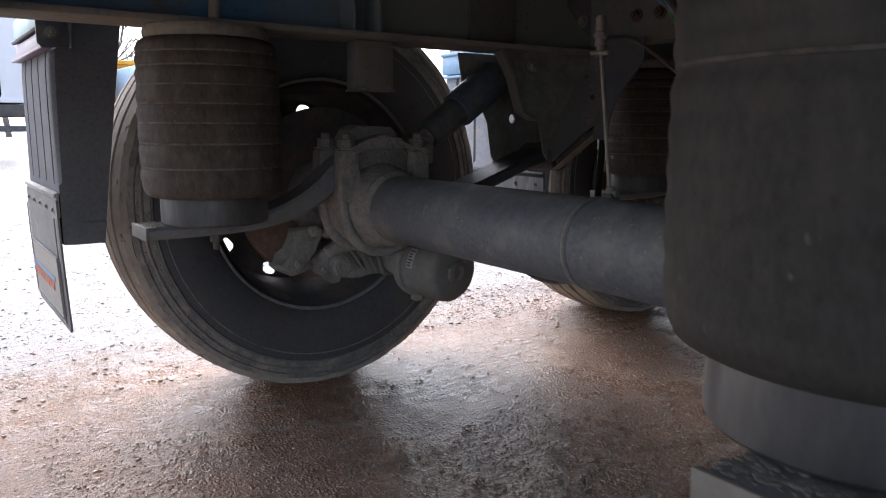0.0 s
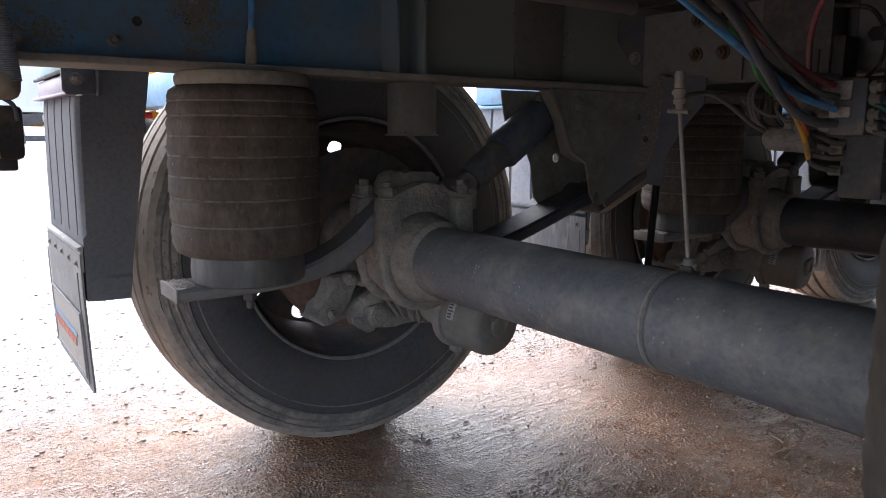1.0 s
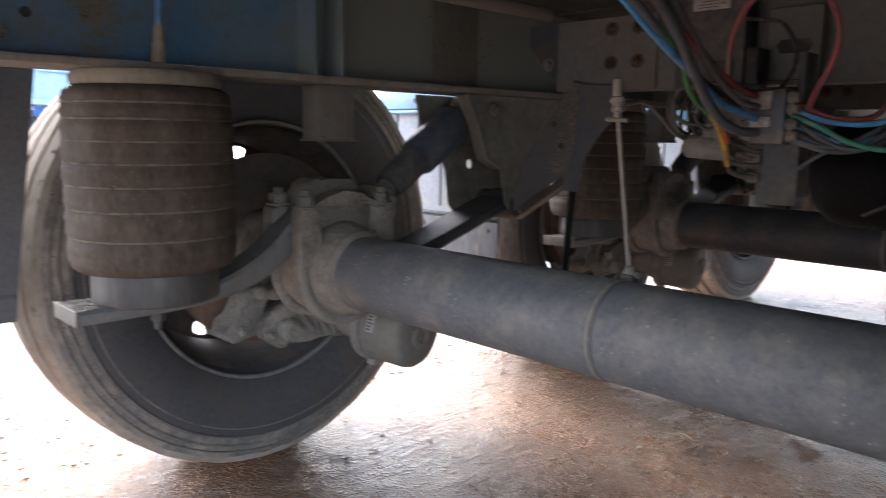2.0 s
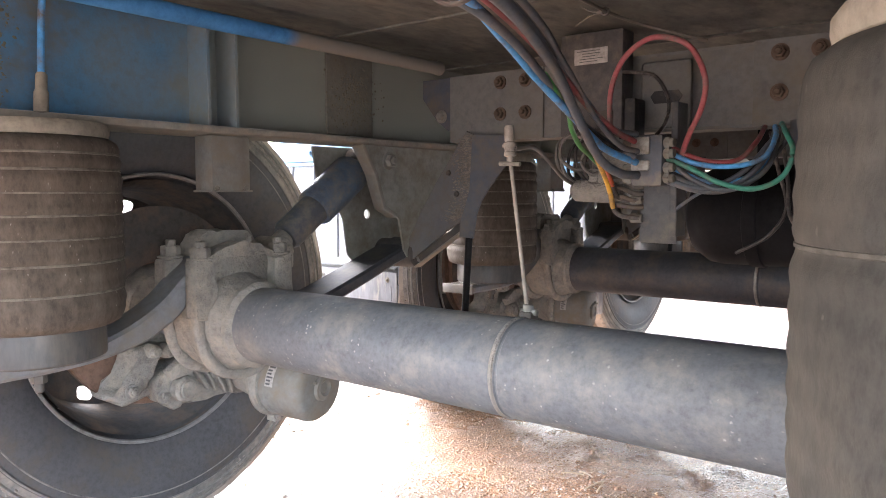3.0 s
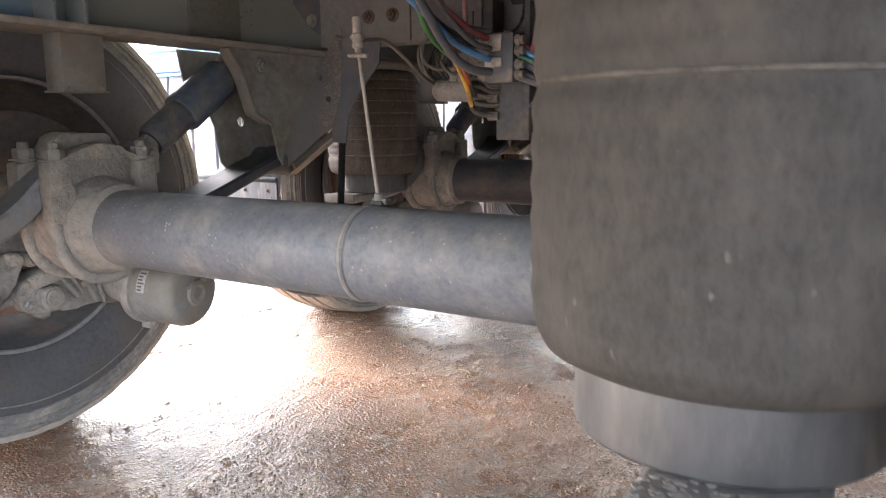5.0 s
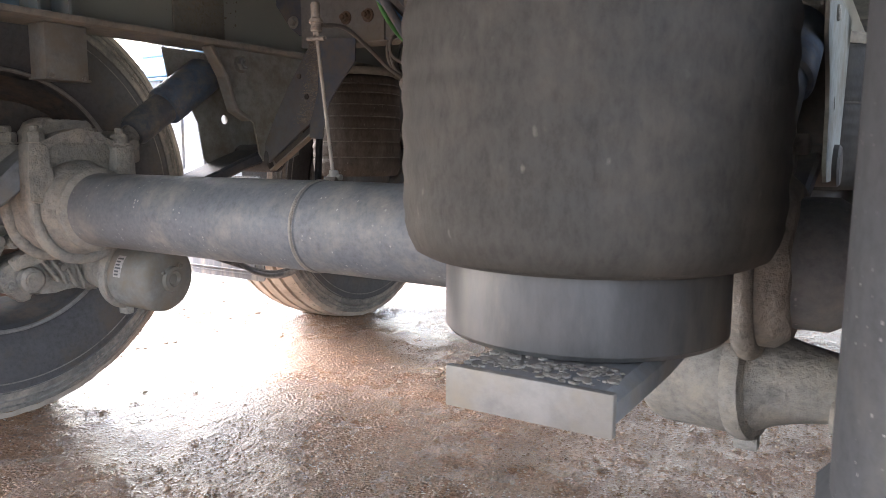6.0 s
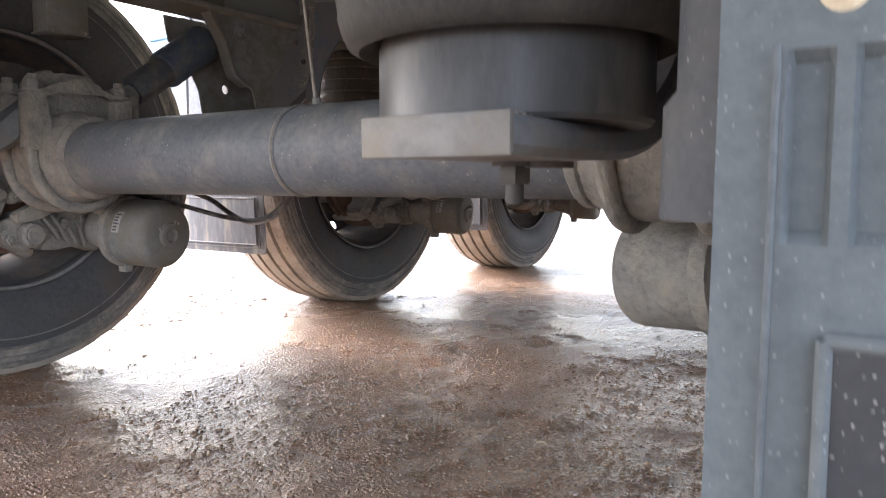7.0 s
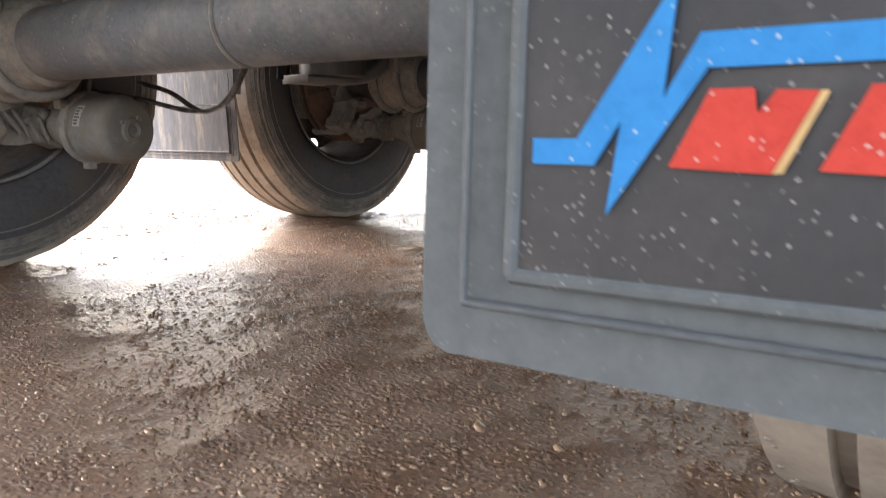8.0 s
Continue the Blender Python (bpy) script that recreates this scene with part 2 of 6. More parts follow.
HOSES = {k: line_colour(k, c) for k, c in dict(blue=(0.085, 0.34, 0.68), red=(0.24, 0.05, 0.055), grey=(0.094, 0.110, 0.128), green=(0.07, 0.30, 0.08),
                                               yellow=(0.72, 0.40, 0.05), black=(0.024, 0.022, 0.021), dust=(0.13, 0.122, 0.11), orange=(0.5, 0.10, 0.03), pink=(0.34, 0.09, 0.10), teal=(0.05, 0.25, 0.18)).items()}
M_FLANGE = surface("dusty_flange", (0.21, 0.20, 0.172), (0.135, 0.13, 0.115), 0.75, grain=60, patch=7, dirt=(0.26, 0.22, 0.17), dirt_amount=0.45, bump=0.35)
M_MUDRAIL = surface("mud_splashed_plate", (0.15, 0.15, 0.126), (0.11, 0.108, 0.092), 0.8, grain=50, patch=10, dirt=(0.175, 0.162, 0.125), dirt_amount=0.5, bump=0.5, bump_size=0.006)
M_RUSTBOLT = surface("rusty_bolt", (0.125, 0.088, 0.06), (0.075, 0.062, 0.048), 0.7, metal=0.2, grain=120, patch=30, bump=0.3)
M_CRUST = surface("dried_mud", (0.165, 0.15, 0.11), (0.11, 0.10, 0.075), 0.95, grain=80, patch=20, bump=0.4)
M_WHITE = surface("white_body", (0.7, 0.7, 0.7), (0.62, 0.62, 0.62), 0.5, bump=0)
M_TIPPER = surface("blue_body", (0.30, 0.46, 0.60), (0.25, 0.40, 0.54), 0.5, grain=8, patch=1.5, bump=0)
M_NAVY = surface("dark_blue_beam", (0.03, 0.10, 0.28), None, 0.5, grain=8, patch=1.5, bump=0)
M_BARK = surface("grey_bark", (0.16, 0.145, 0.13), (0.11, 0.10, 0.09), 0.9, grain=30, patch=3, bump=0.3)
M_GREENY = surface("green_body", (0.25, 0.42, 0.40), None, 0.5, bump=0)
M_YELLOW = surface("marker_yellow", (0.8, 0.35, 0.03), None, 0.5, bump=0)
M_REDLAMP = surface("lamp_red", (0.5, 0.02, 0.02), None, 0.3, bump=0)
M_STRIP = surface("strip_paint", (0.095, 0.104, 0.11), (0.078, 0.085, 0.09), 0.7, spec=0.15, grain=90, patch=8, dirt=MUD, dirt_amount=0.25, bump=0.08)
M_ZINC = surface("zinc_yellow", (0.46, 0.38, 0.26), (0.36, 0.28, 0.18), 0.45, metal=0.4, grain=150, patch=60, bump=0.1)
M_BRACKET = surface("bracket_paint", (0.065, 0.078, 0.095), (0.10, 0.10, 0.10), 0.5, metal=0.2, grain=70, patch=12, dirt=MUD, dirt_amount=0.4, bump=0.15)
M_TEAL = surface("teal_paint", (0.06, 0.24, 0.27), (0.05, 0.19, 0.25), 0.45, grain=60, patch=8, dirt=MUD, dirt_amount=0.2, bump=0.05)
# rail with its pink reflection coloured in as lilac
M_CLAMP_PINK_SHEEN = surface("clamp_rail_pink_sheen", (0.20, 0.13, 0.22), (0.15, 0.13, 0.20), 0.45, grain=80, patch=9, dirt=MUD, dirt_amount=0.2, bump=0.08)
# forward left guards: skylight on the plastic put into a pale bluish colour
M_GUARD_SKYLIT = surface("skylit_mudguard_plastic", (0.27, 0.29, 0.325), (0.22, 0.24, 0.27), 0.7, spec=0.2, grain=90, patch=6, dirt=(0.40, 0.37, 0.32), dirt_amount=0.25, bump=0.05)
M_FLAP = surface("flap_rubber", (0.098, 0.110, 0.112), (0.088, 0.099, 0.101), 0.72, spec=0.15, grain=140, patch=5, dirt=(0.125, 0.124, 0.118), dirt_amount=0.06, grit=0.06,
                 specks=(0.25, 0.25, 0.245), speck_r=0.28, speck_size=400, speck_amount=0.32, flock=(0.38, 0.58), bump=0.06)
M_CROSS = surface("crossmember_paint", (0.154, 0.160, 0.154), (0.110, 0.115, 0.113), 0.65, grain=50, patch=4, dirt=(0.155, 0.145, 0.115), dirt_amount=0.4, bump=0.25)
M_GREYDARK = surface("dark_grey_case", (0.075, 0.074, 0.074), (0.06, 0.06, 0.06), 0.55, grain=80, patch=6, dirt=MUD, dirt_amount=0.25, bump=0.1)
M_PALEROD = surface("dusty_rod", (0.29, 0.265, 0.23), (0.17, 0.155, 0.135), 0.75, grain=120, patch=30, bump=0.3)
M_CORRUGATED = surface("corrugated_plastic", (0.24, 0.29, 0.34), (0.28, 0.29, 0.29), 0.55, grain=80, patch=8, dirt=MUD, dirt_amount=0.4, bump=0.1)
def stone_material():
    """Wet grit: each stone takes one of several browns and greys."""
    m = surface("wet_grit", (0.2, 0.15, 0.1), None, 0.24, grain=120, patch=30, spec=0.5, bump=0.1)
    n, link = m.node_tree.nodes, m.node_tree.links.new
    geo, ramp = n.new("ShaderNodeNewGeometry"), n.new("ShaderNodeValToRGB")
    link(geo.outputs["Random Per Island"], ramp.inputs[0])
    el = ramp.color_ramp.elements
    el[0].color, el[1].color = rgb((0.11, 0.068, 0.042)), rgb((0.42, 0.335, 0.25))
    for at, c in ((0.35, (0.215, 0.135, 0.083)), (0.75, (0.30, 0.198, 0.125)), (0.93, (0.35, 0.258, 0.180))):
        el.new(at).color = rgb(c)
    link(ramp.outputs[0], n["Principled BSDF"].inputs["Base Color"])
    return m


M_STONE = stone_material()
M_CLOD = surface("dark_clod", (0.17, 0.125, 0.09), (0.12, 0.088, 0.065), 0.4, grain=90, patch=9, bump=0.1)
M_STRAW = surface("straw", (0.38, 0.29, 0.20), (0.26, 0.19, 0.12), 0.7, grain=90, patch=30, bump=0.1)
M_HANGER = surface("hanger_paint", (0.25, 0.26, 0.235), (0.175, 0.182, 0.168), 0.7, grain=50, patch=6, dirt=(0.17, 0.145, 0.11), dirt_amount=0.45, bump=0.3)
M_GUSSET = surface("gusset_paint", (0.098, 0.106, 0.116), (0.148, 0.144, 0.134), 0.62, grain=60, patch=11, dirt=(0.13, 0.115, 0.09), dirt_amount=0.42, bump=0.4)
# forward rails: the bluish reflection on them is part of the base colour
M_CLAMP_BLUE_SHEEN = surface("blue_sheen_clamp_rail", (0.13, 0.27, 0.42), (0.18, 0.32, 0.44), 0.45, grain=80, patch=9, dirt=MUD, dirt_amount=0.15, bump=0.08)
M_SCUFF = surface("scuffed_rubber", (0.19, 0.18, 0.165), (0.06, 0.059, 0.057), 0.75, grain=90, patch=16, bump=0.2)
M_CRUSTPALE = surface("pale_mud_crumbs", (0.22, 0.20, 0.17), (0.10, 0.09, 0.08), 0.95, grain=120, patch=40, bump=0.4)
M_TANK = surface("tank_paint", (0.007, 0.0075, 0.009), (0.010, 0.010, 0.011), 0.6, grain=80, patch=5, dirt=(0.02, 0.019, 0.018), dirt_amount=0.2, spec=0.1, bump=0.05)
M_CORNER = surface("corner_plate_paint", (0.055, 0.070, 0.095), (0.09, 0.094, 0.10), 0.6, grain=60, patch=10, dirt=(0.115, 0.105, 0.088), dirt_amount=0.45, bump=0.2)
M_TREADMUD = surface("tread_clods", (0.25, 0.222, 0.19), (0.13, 0.115, 0.10), 0.95, grain=90, patch=30, bump=0.3)
M_FLAP_PALE = surface("dust_pale_flap", (0.20, 0.208, 0.226), (0.13, 0.136, 0.148), 0.75, spec=0.15, grain=60, patch=16, dirt=(0.46, 0.42, 0.35), dirt_amount=0.30, bump=0.08, stretch=(1, 1, 0.22))


# ---- mesh helpers ----
def mesh_of(name, bm, material, smooth=True):
    me = bpy.data.meshes.new(name)
    bmesh.ops.recalc_face_normals(bm, faces=bm.faces)
    bm.to_mesh(me)
    bm.free()
    for mt in material if isinstance(material, (list, tuple)) else [material]:
        me.materials.append(mt)
    if smooth:
        me.shade_smooth()
        me.set_sharp_from_angle(angle=radians(38))
    return me


def part(name, bm, material, parent=None, label=""):
    ob = new(name, mesh_of(name, bm, material))
    if parent:
        ob.parent = parent
    if label:
        tagged(ob, label)
    return ob


def thing(name, label, category, at=None, group="", kind=""):
    ob = new(name)
    ob.empty_display_size = 0.05
    if at is not None:
        ob.matrix_basis = at
    return tagged(ob, label, category, group, kind)


def box(bm, c, s, bevel=0.0, rot=None, seg=2):
    m = Matrix.Translation(c) @ (rot or Matrix.Identity(4)) @ Matrix.Diagonal((*s, 1))
    vs = bmesh.ops.create_cube(bm, size=1.0, matrix=m)["verts"]
    if bevel:
        es = list({e for v in vs for e in v.link_edges})
        bmesh.ops.bevel(bm, geom=es, offset=bevel, segments=seg, affect="EDGES", profile=0.5)
    return bm


def axis_frame(p0, p1):
    a = Vector(p1) - Vector(p0)
    return Matrix.Translation(p0) @ a.to_track_quat("Z", "Y").to_matrix().to_4x4(), a.length


def lathe(bm, profile, p0=(0, 0, 0), p1=(0, 0, 1), seg=48, mat=None, close=False):
    """profile: (radius, distance along the axis from p0 towards p1)."""
    m, _ = axis_frame(p0, p1)
    rings = []
    for r, h in profile:
        if r < 1e-5:
            rings.append([bm.verts.new(m @ Vector((0, 0, h)))])
        else:
            rings.append([bm.verts.new(m @ Vector((r * math.cos(k * math.tau / seg), r * math.sin(k * math.tau / seg), h))) for k in range(seg)])
    pairs = list(zip(rings, rings[1:]))
    if close:
        pairs.append((rings[-1], rings[0]))
    for i, (a, b) in enumerate(pairs):
        for k in range(seg):
            q = (k + 1) % seg
            if len(a) == 1 and len(b) == 1:
                continue
            if len(a) == 1:
                f = bm.faces.new((a[0], b[k], b[q]))
            elif len(b) == 1:
                f = bm.faces.new((a[k], a[q], b[0]))
            else:
                f = bm.faces.new((a[k], a[q], b[q], b[k]))
            if mat:
                f.material_index = mat[i]
    return bm


def rod(bm, p0, p1, r, r1=None, seg=16, bevel=0.0):
    _, length = axis_frame(p0, p1)
    r1 = r if r1 is None else r1
    b = min(bevel, r * 0.5, r1 * 0.5)
    prof = [(0, 0), (r - b, 0), (r, b), (r1, length - b), (r1 - b, length), (0, length)] if b else [(0, 0), (r, 0), (r1, length), (0, length)]
    return lathe(bm, prof, p0, p1, seg)


def smooth_path(pts, steps=8):
    pts = [Vector(p) for p in pts]
    ext = [2 * pts[0] - pts[1]] + pts + [2 * pts[-1] - pts[-2]]
    out = []
    for a, b, c, d in zip(ext, ext[1:], ext[2:], ext[3:]):
        for k in range(steps):
            t = k / steps
            out.append(0.5 * (2 * b + (c - a) * t + (2 * a - 5 * b + 4 * c - d) * t * t + (3 * b - a - 3 * c + d) * t ** 3))
    return out + [pts[-1]]


def hose(bm, pts, r, seg=10, steps=8, ripple=0.0):
    path = smooth_path(pts, steps)
    up = Vector((0.13, 0.31, 0.94))
    rings = []
    for i, p in enumerate(path):
        d = (path[min(i + 1, len(path) - 1)] - path[max(i - 1, 0)]).normalized()
        side = d.cross(up).normalized()
        top = side.cross(d)
        rr = r * (1 + ripple * (i % 2))
        rings.append([bm.verts.new(p + rr * (math.cos(k * math.tau / seg) * side + math.sin(k * math.tau / seg) * top)) for k in range(seg)])
    for a, b in zip(rings, rings[1:]):
        for k in range(seg):
            bm.faces.new((a[k], a[(k + 1) % seg], b[(k + 1) % seg], b[k]))
    bm.faces.new(rings[0])
    bm.faces.new(rings[-1][::-1])
    return bm


def prism(bm, poly, axis, a, b, bevel=0.0):
    """A polygon in the plane across the axis, from a to b along it. x: (y, z); y: (x, z); z: (x, y)."""
    def at(u, v, w):
        return {"x": (w, u, v), "y": (u, w, v), "z": (u, v, w)}[axis]
    lo = [bm.verts.new(at(u, v, a)) for u, v in poly]
    hi = [bm.verts.new(at(u, v, b)) for u, v in poly]
    fs = [bm.faces.new(lo), bm.faces.new(hi[::-1])]
    n = len(poly)
    for k in range(n):
        fs.append(bm.faces.new((lo[k], hi[k], hi[(k + 1) % n], lo[(k + 1) % n])))
    if bevel:
        es = list({e for f in fs for e in f.edges})
        bmesh.ops.bevel(bm, geom=es, offset=bevel, segments=2, affect="EDGES", profile=0.5)
    return bm


def bar(bm, pts, width, axis, thick, bevel=0.0):
    """A flat bar bent along pts in (y, z), wide along x about its middle `axis`; thick may differ from point to point."""
    pts = smooth_path([(0, *p) for p in pts], 6)
    n = len(pts)
    widths = np.interp(np.linspace(0, 1, n), np.linspace(0, 1, len(width)), width) if isinstance(width, list) else [width] * n
    rings = []
    for i, p in enumerate(pts):
        d = (pts[min(i + 1, n - 1)] - pts[max(i - 1, 0)]).normalized()
        nrm = Vector((0, -d.z, d.y))
        f = i / (n - 1) * (len(thick) - 1)
        k = min(int(f), len(thick) - 2)
        h = thick[k] + (thick[k + 1] - thick[k]) * (f - k)
        w = widths[i] / 2
        c = min(0.006, h * 0.3)
        prof = [(-w + c, -h / 2), (w - c, -h / 2), (w, -h / 2 + c), (w, h / 2 - c), (w - c, h / 2), (-w + c, h / 2), (-w, h / 2 - c), (-w, -h / 2 + c)]
        rings.append([bm.verts.new(Vector((axis + u, p.y, p.z)) + nrm * v) for u, v in prof])
    for a, b in zip(rings, rings[1:]):
        for k in range(8):
            bm.faces.new((a[k], a[(k + 1) % 8], b[(k + 1) % 8], b[k]))
    bm.faces.new(rings[0])
    bm.faces.new(rings[-1][::-1])
    return bm


def nut(bm, c, r=0.016, h=0.014, shank=0.012, direction=(0, 0, 1)):
    d = Vector(direction).normalized()
    c = Vector(c)
    lathe(bm, [(0, 0), (r * 1.35, 0), (r * 1.35, 0.003), (0, 0.003)], c, c + d, 16)
    lathe(bm, [(0, 0), (r * 0.92, 0), (r, 0.002), (r, h - 0.002), (r * 0.9, h), (0, h)], c + d * 0.003, c + d, 6)
    if shank:
        rod(bm, c + d * h, c + d * (h + 0.003 + shank), r * 0.55, seg=10, bevel=0.002)
    return bm


# ---- plan ----
AXLE_Z, AXLE_R, PITCH = 0.5015, 0.0725, 1.31
AXLES = (0.003, 0.003 + PITCH, 0.003 + 2 * PITCH)
SPRING_X, SPRING_Y = 0.631, -0.373
ARM_X = 0.652
RAIL_X, FLANGE_Z, DECK_Z = 0.64, 0.868, 1.085
TYRE_X, TYRE_R = (1.043, 1.040), 0.506


# ---- ground ----
def ground_height(x, y):
    h = 0.010 * noise.noise((x * 1.3, y * 1.3, 0.0)) + 0.006 * noise.noise((x * 4.0, y * 2.6, 3.0))
    h += 0.0050 * noise.noise((x * 11, y * 11, 7.0)) + 0.0016 * noise.noise((x * 40, y * 40, 1.0))
    # tyre ruts along the drive way
    h += 0.004 * math.sin((x * 0.55 + y * 0.85) * 38 + 3 * noise.noise((x * 2, y * 2, 5))) * max(0.0, noise.noise((x * 1.5, y * 1.5, 9)))
    # mud pressed up round the tyres
    near = min(abs(y - a) for a in (0.003, 1.313, 2.623))
    if near < 0.6 and abs(x) < 1.6:
        h += 0.011 * math.exp(-((abs(x) - 1.03) / 0.19) ** 4 - (near / 0.20) ** 2)
    return h - 0.003


def graded(lo, hi, step, far):
    mid = list(np.arange(lo, hi + step / 2, step))
    out, d, s = [], 0.0, step
    while d < far:
        s *= 1.22
        d += s
        out.append(d)
    return [lo - d for d in out[::-1]] + mid + [mid[-1] + d for d in out]


def build_ground(material):
    xs, ys = graded(-2.3, 1.5, 0.013, 400), graded(-1.2, 2.9, 0.013, 400)
    verts = [(x, y, ground_height(x, y)) for y in ys for x in xs]
    w = len(xs)
    faces = [(j * w + i, j * w + i + 1, (j + 1) * w + i + 1, (j + 1) * w + i) for j in range(len(ys) - 1) for i in range(w - 1)]
    me = bpy.data.meshes.new("ground")
    me.from_pydata(verts, [], faces)
    me.materials.append(material)
    me.shade_smooth()
    return tagged(new("ground", me), "wet brown compacted dirt yard with gravel and shallow puddles", "ground", kind="structure")


PUDDLES = ((-1.22, -0.05, 0.42, 0.50), (-0.55, 1.30, 0.26, 0.18), (-0.02, 1.28, 0.30, 0.32), (-0.84, 0.42, 0.34, 0.44), (-0.28, 2.40, 0.45, 0.5))


def ground_material():
    m = bpy.data.materials.new("wet_dirt")
    m.use_nodes = True
    n, link = m.node_tree.nodes, m.node_tree.links.new
    bsdf = n["Principled BSDF"]
    tc = n.new("ShaderNodeTexCoord")

    def noise_at(size, detail=6.0, roughness=0.6, stretch=None):
        t = n.new("ShaderNodeTexNoise")
        t.inputs["Scale"].default_value, t.inputs["Detail"].default_value, t.inputs["Roughness"].default_value = size, detail, roughness
        link(tc.outputs["Object"], t.inputs["Vector"])
        return t.outputs["Fac"]

    def ramp(src, lo, hi, a=0.0, b=1.0):
        r = n.new("ShaderNodeMapRange")
        for k, v in (("From Min", lo), ("From Max", hi), ("To Min", a), ("To Max", b)):
            r.inputs[k].default_value = v
        link(src, r.inputs["Value"])
        return r.outputs["Result"]

    def mix(fac, a, b):
        x = n.new("ShaderNodeMix")
        x.data_type = "RGBA"
        link(fac, x.inputs["Factor"])
        for sock, v in ((x.inputs["A"], a), (x.inputs["B"], b)):
            if isinstance(v, tuple):
                sock.default_value = rgb(v)
            else:
                link(v, sock)
        return x.outputs["Result"]

    broad, mid, fine = noise_at(1.1, 5), noise_at(7, 8, 0.65), noise_at(150, 6, 0.75)
    col = mix(ramp(broad, 0.35, 0.65), (0.312, 0.162, 0.085), (0.226, 0.114, 0.060))
    col = mix(ramp(mid, 0.4, 0.75), col, (0.27, 0.182, 0.118))
    col = mix(ramp(fine, 0.46, 0.66), col, (0.105, 0.062, 0.037))
    v = n.new("ShaderNodeTexVoronoi")
    v.inputs["Scale"].default_value = 120
    link(tc.outputs["Object"], v.inputs["Vector"])
    grit = n.new("ShaderNodeMath")
    grit.operation = "MULTIPLY"
    link(ramp(v.outputs["Distance"], 0.34, 0.2), grit.inputs[0])
    link(ramp(noise_at(60, 1), 0.56, 0.62), grit.inputs[1])
    col = mix(grit.outputs[0], col, (0.50, 0.42, 0.33))
    # open yard gravel beside the trailer, its colour paler to stand for full daylight
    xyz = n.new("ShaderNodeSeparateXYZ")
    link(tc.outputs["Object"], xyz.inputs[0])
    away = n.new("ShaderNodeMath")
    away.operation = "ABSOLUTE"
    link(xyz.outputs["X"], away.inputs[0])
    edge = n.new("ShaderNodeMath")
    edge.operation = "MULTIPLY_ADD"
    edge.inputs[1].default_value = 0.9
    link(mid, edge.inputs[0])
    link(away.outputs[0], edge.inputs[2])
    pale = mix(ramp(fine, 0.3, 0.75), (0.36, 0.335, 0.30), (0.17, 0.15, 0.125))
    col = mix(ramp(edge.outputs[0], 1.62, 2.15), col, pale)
    link(col, bsdf.inputs["Base Color"])
    wet = n.new("ShaderNodeMath")
    wet.operation = "MULTIPLY_ADD"
    wet.inputs[1].default_value = 0.35
    link(mid, wet.inputs[0])
    link(broad, wet.inputs[2])
    rough = ramp(wet.outputs[0], 0.5, 0.85, 0.20, 0.40)
    smooth = None
    # shallow puddles in the wheel tracks
    for cx, cy, sx, sy in PUDDLES:
        mp = n.new("ShaderNodeMapping")
        mp.vector_type = "TEXTURE"
        mp.inputs["Location"].default_value, mp.inputs["Scale"].default_value = (cx, cy, 0), (sx, sy, 1)
        link(tc.outputs["Object"], mp.inputs["Vector"])
        ln = n.new("ShaderNodeVectorMath")
        ln.operation = "LENGTH"
        link(mp.outputs[0], ln.inputs[0])
        far = n.new("ShaderNodeMath")
        far.operation = "MULTIPLY_ADD"
        far.inputs[1].default_value = 1.1
        link(noise_at(9, 6, 0.6), far.inputs[0])
        link(ln.outputs["Value"], far.inputs[2])
        less = n.new("ShaderNodeMath")
        less.operation = "MULTIPLY"
        link(rough, less.inputs[0])
        link(ramp(far.outputs[0], 0.95, 1.6, 0.55, 1.0), less.inputs[1])
        rough = less.outputs[0]
        calm = ramp(far.outputs[0], 0.95, 1.6, 0.66, 1.0)
        if smooth is None:
            smooth = calm
        else:
            both = n.new("ShaderNodeMath")
            both.operation = "MINIMUM"
            link(smooth, both.inputs[0])
            link(calm, both.inputs[1])
            smooth = both.outputs[0]
    link(rough, bsdf.inputs["Roughness"])
    bsdf.inputs["Specular IOR Level"].default_value = 0.33
    v2 = n.new("ShaderNodeTexVoronoi")
    v2.inputs["Scale"].default_value = 125
    link(tc.outputs["Object"], v2.inputs["Vector"])
    grains = n.new("ShaderNodeMath")
    grains.operation = "MULTIPLY"
    link(ramp(v2.outputs["Distance"], 0.60, 0.05, 0.0, 1.25), grains.inputs[0])
    link(ramp(noise_at(35, 3), 0.40, 0.58, 0.15, 1.0), grains.inputs[1])
    fine_relief = n.new("ShaderNodeMath")
    fine_relief.operation = "MULTIPLY_ADD"
    fine_relief.inputs[1].default_value = 0.8
    link(noise_at(210, 8, 0.8), fine_relief.inputs[0])
    link(grains.outputs[0], fine_relief.inputs[2])
    calmed = n.new("ShaderNodeMath")
    calmed.operation = "MULTIPLY"
    link(fine_relief.outputs[0], calmed.inputs[0])
    link(smooth, calmed.inputs[1])
    # ripples of trodden mud, drawn out along the wheel tracks
    turn = n.new("ShaderNodeMapping")
    turn.inputs["Rotation"].default_value, turn.inputs["Scale"].default_value = (0, 0, 0.12), (1.0, 0.18, 1.0)
    link(tc.outputs["Object"], turn.inputs["Vector"])
    ripple = n.new("ShaderNodeTexNoise")
    ripple.inputs["Scale"].default_value, ripple.inputs["Detail"].default_value, ripple.inputs["Roughness"].default_value = 62.0, 5.0, 0.55
    link(turn.outputs[0], ripple.inputs["Vector"])
    height = n.new("ShaderNodeMath")
    height.operation = "MULTIPLY_ADD"
    height.inputs[1].default_value = 1.9
    link(ripple.outputs["Fac"], height.inputs[0])
    link(calmed.outputs[0], height.inputs[2])
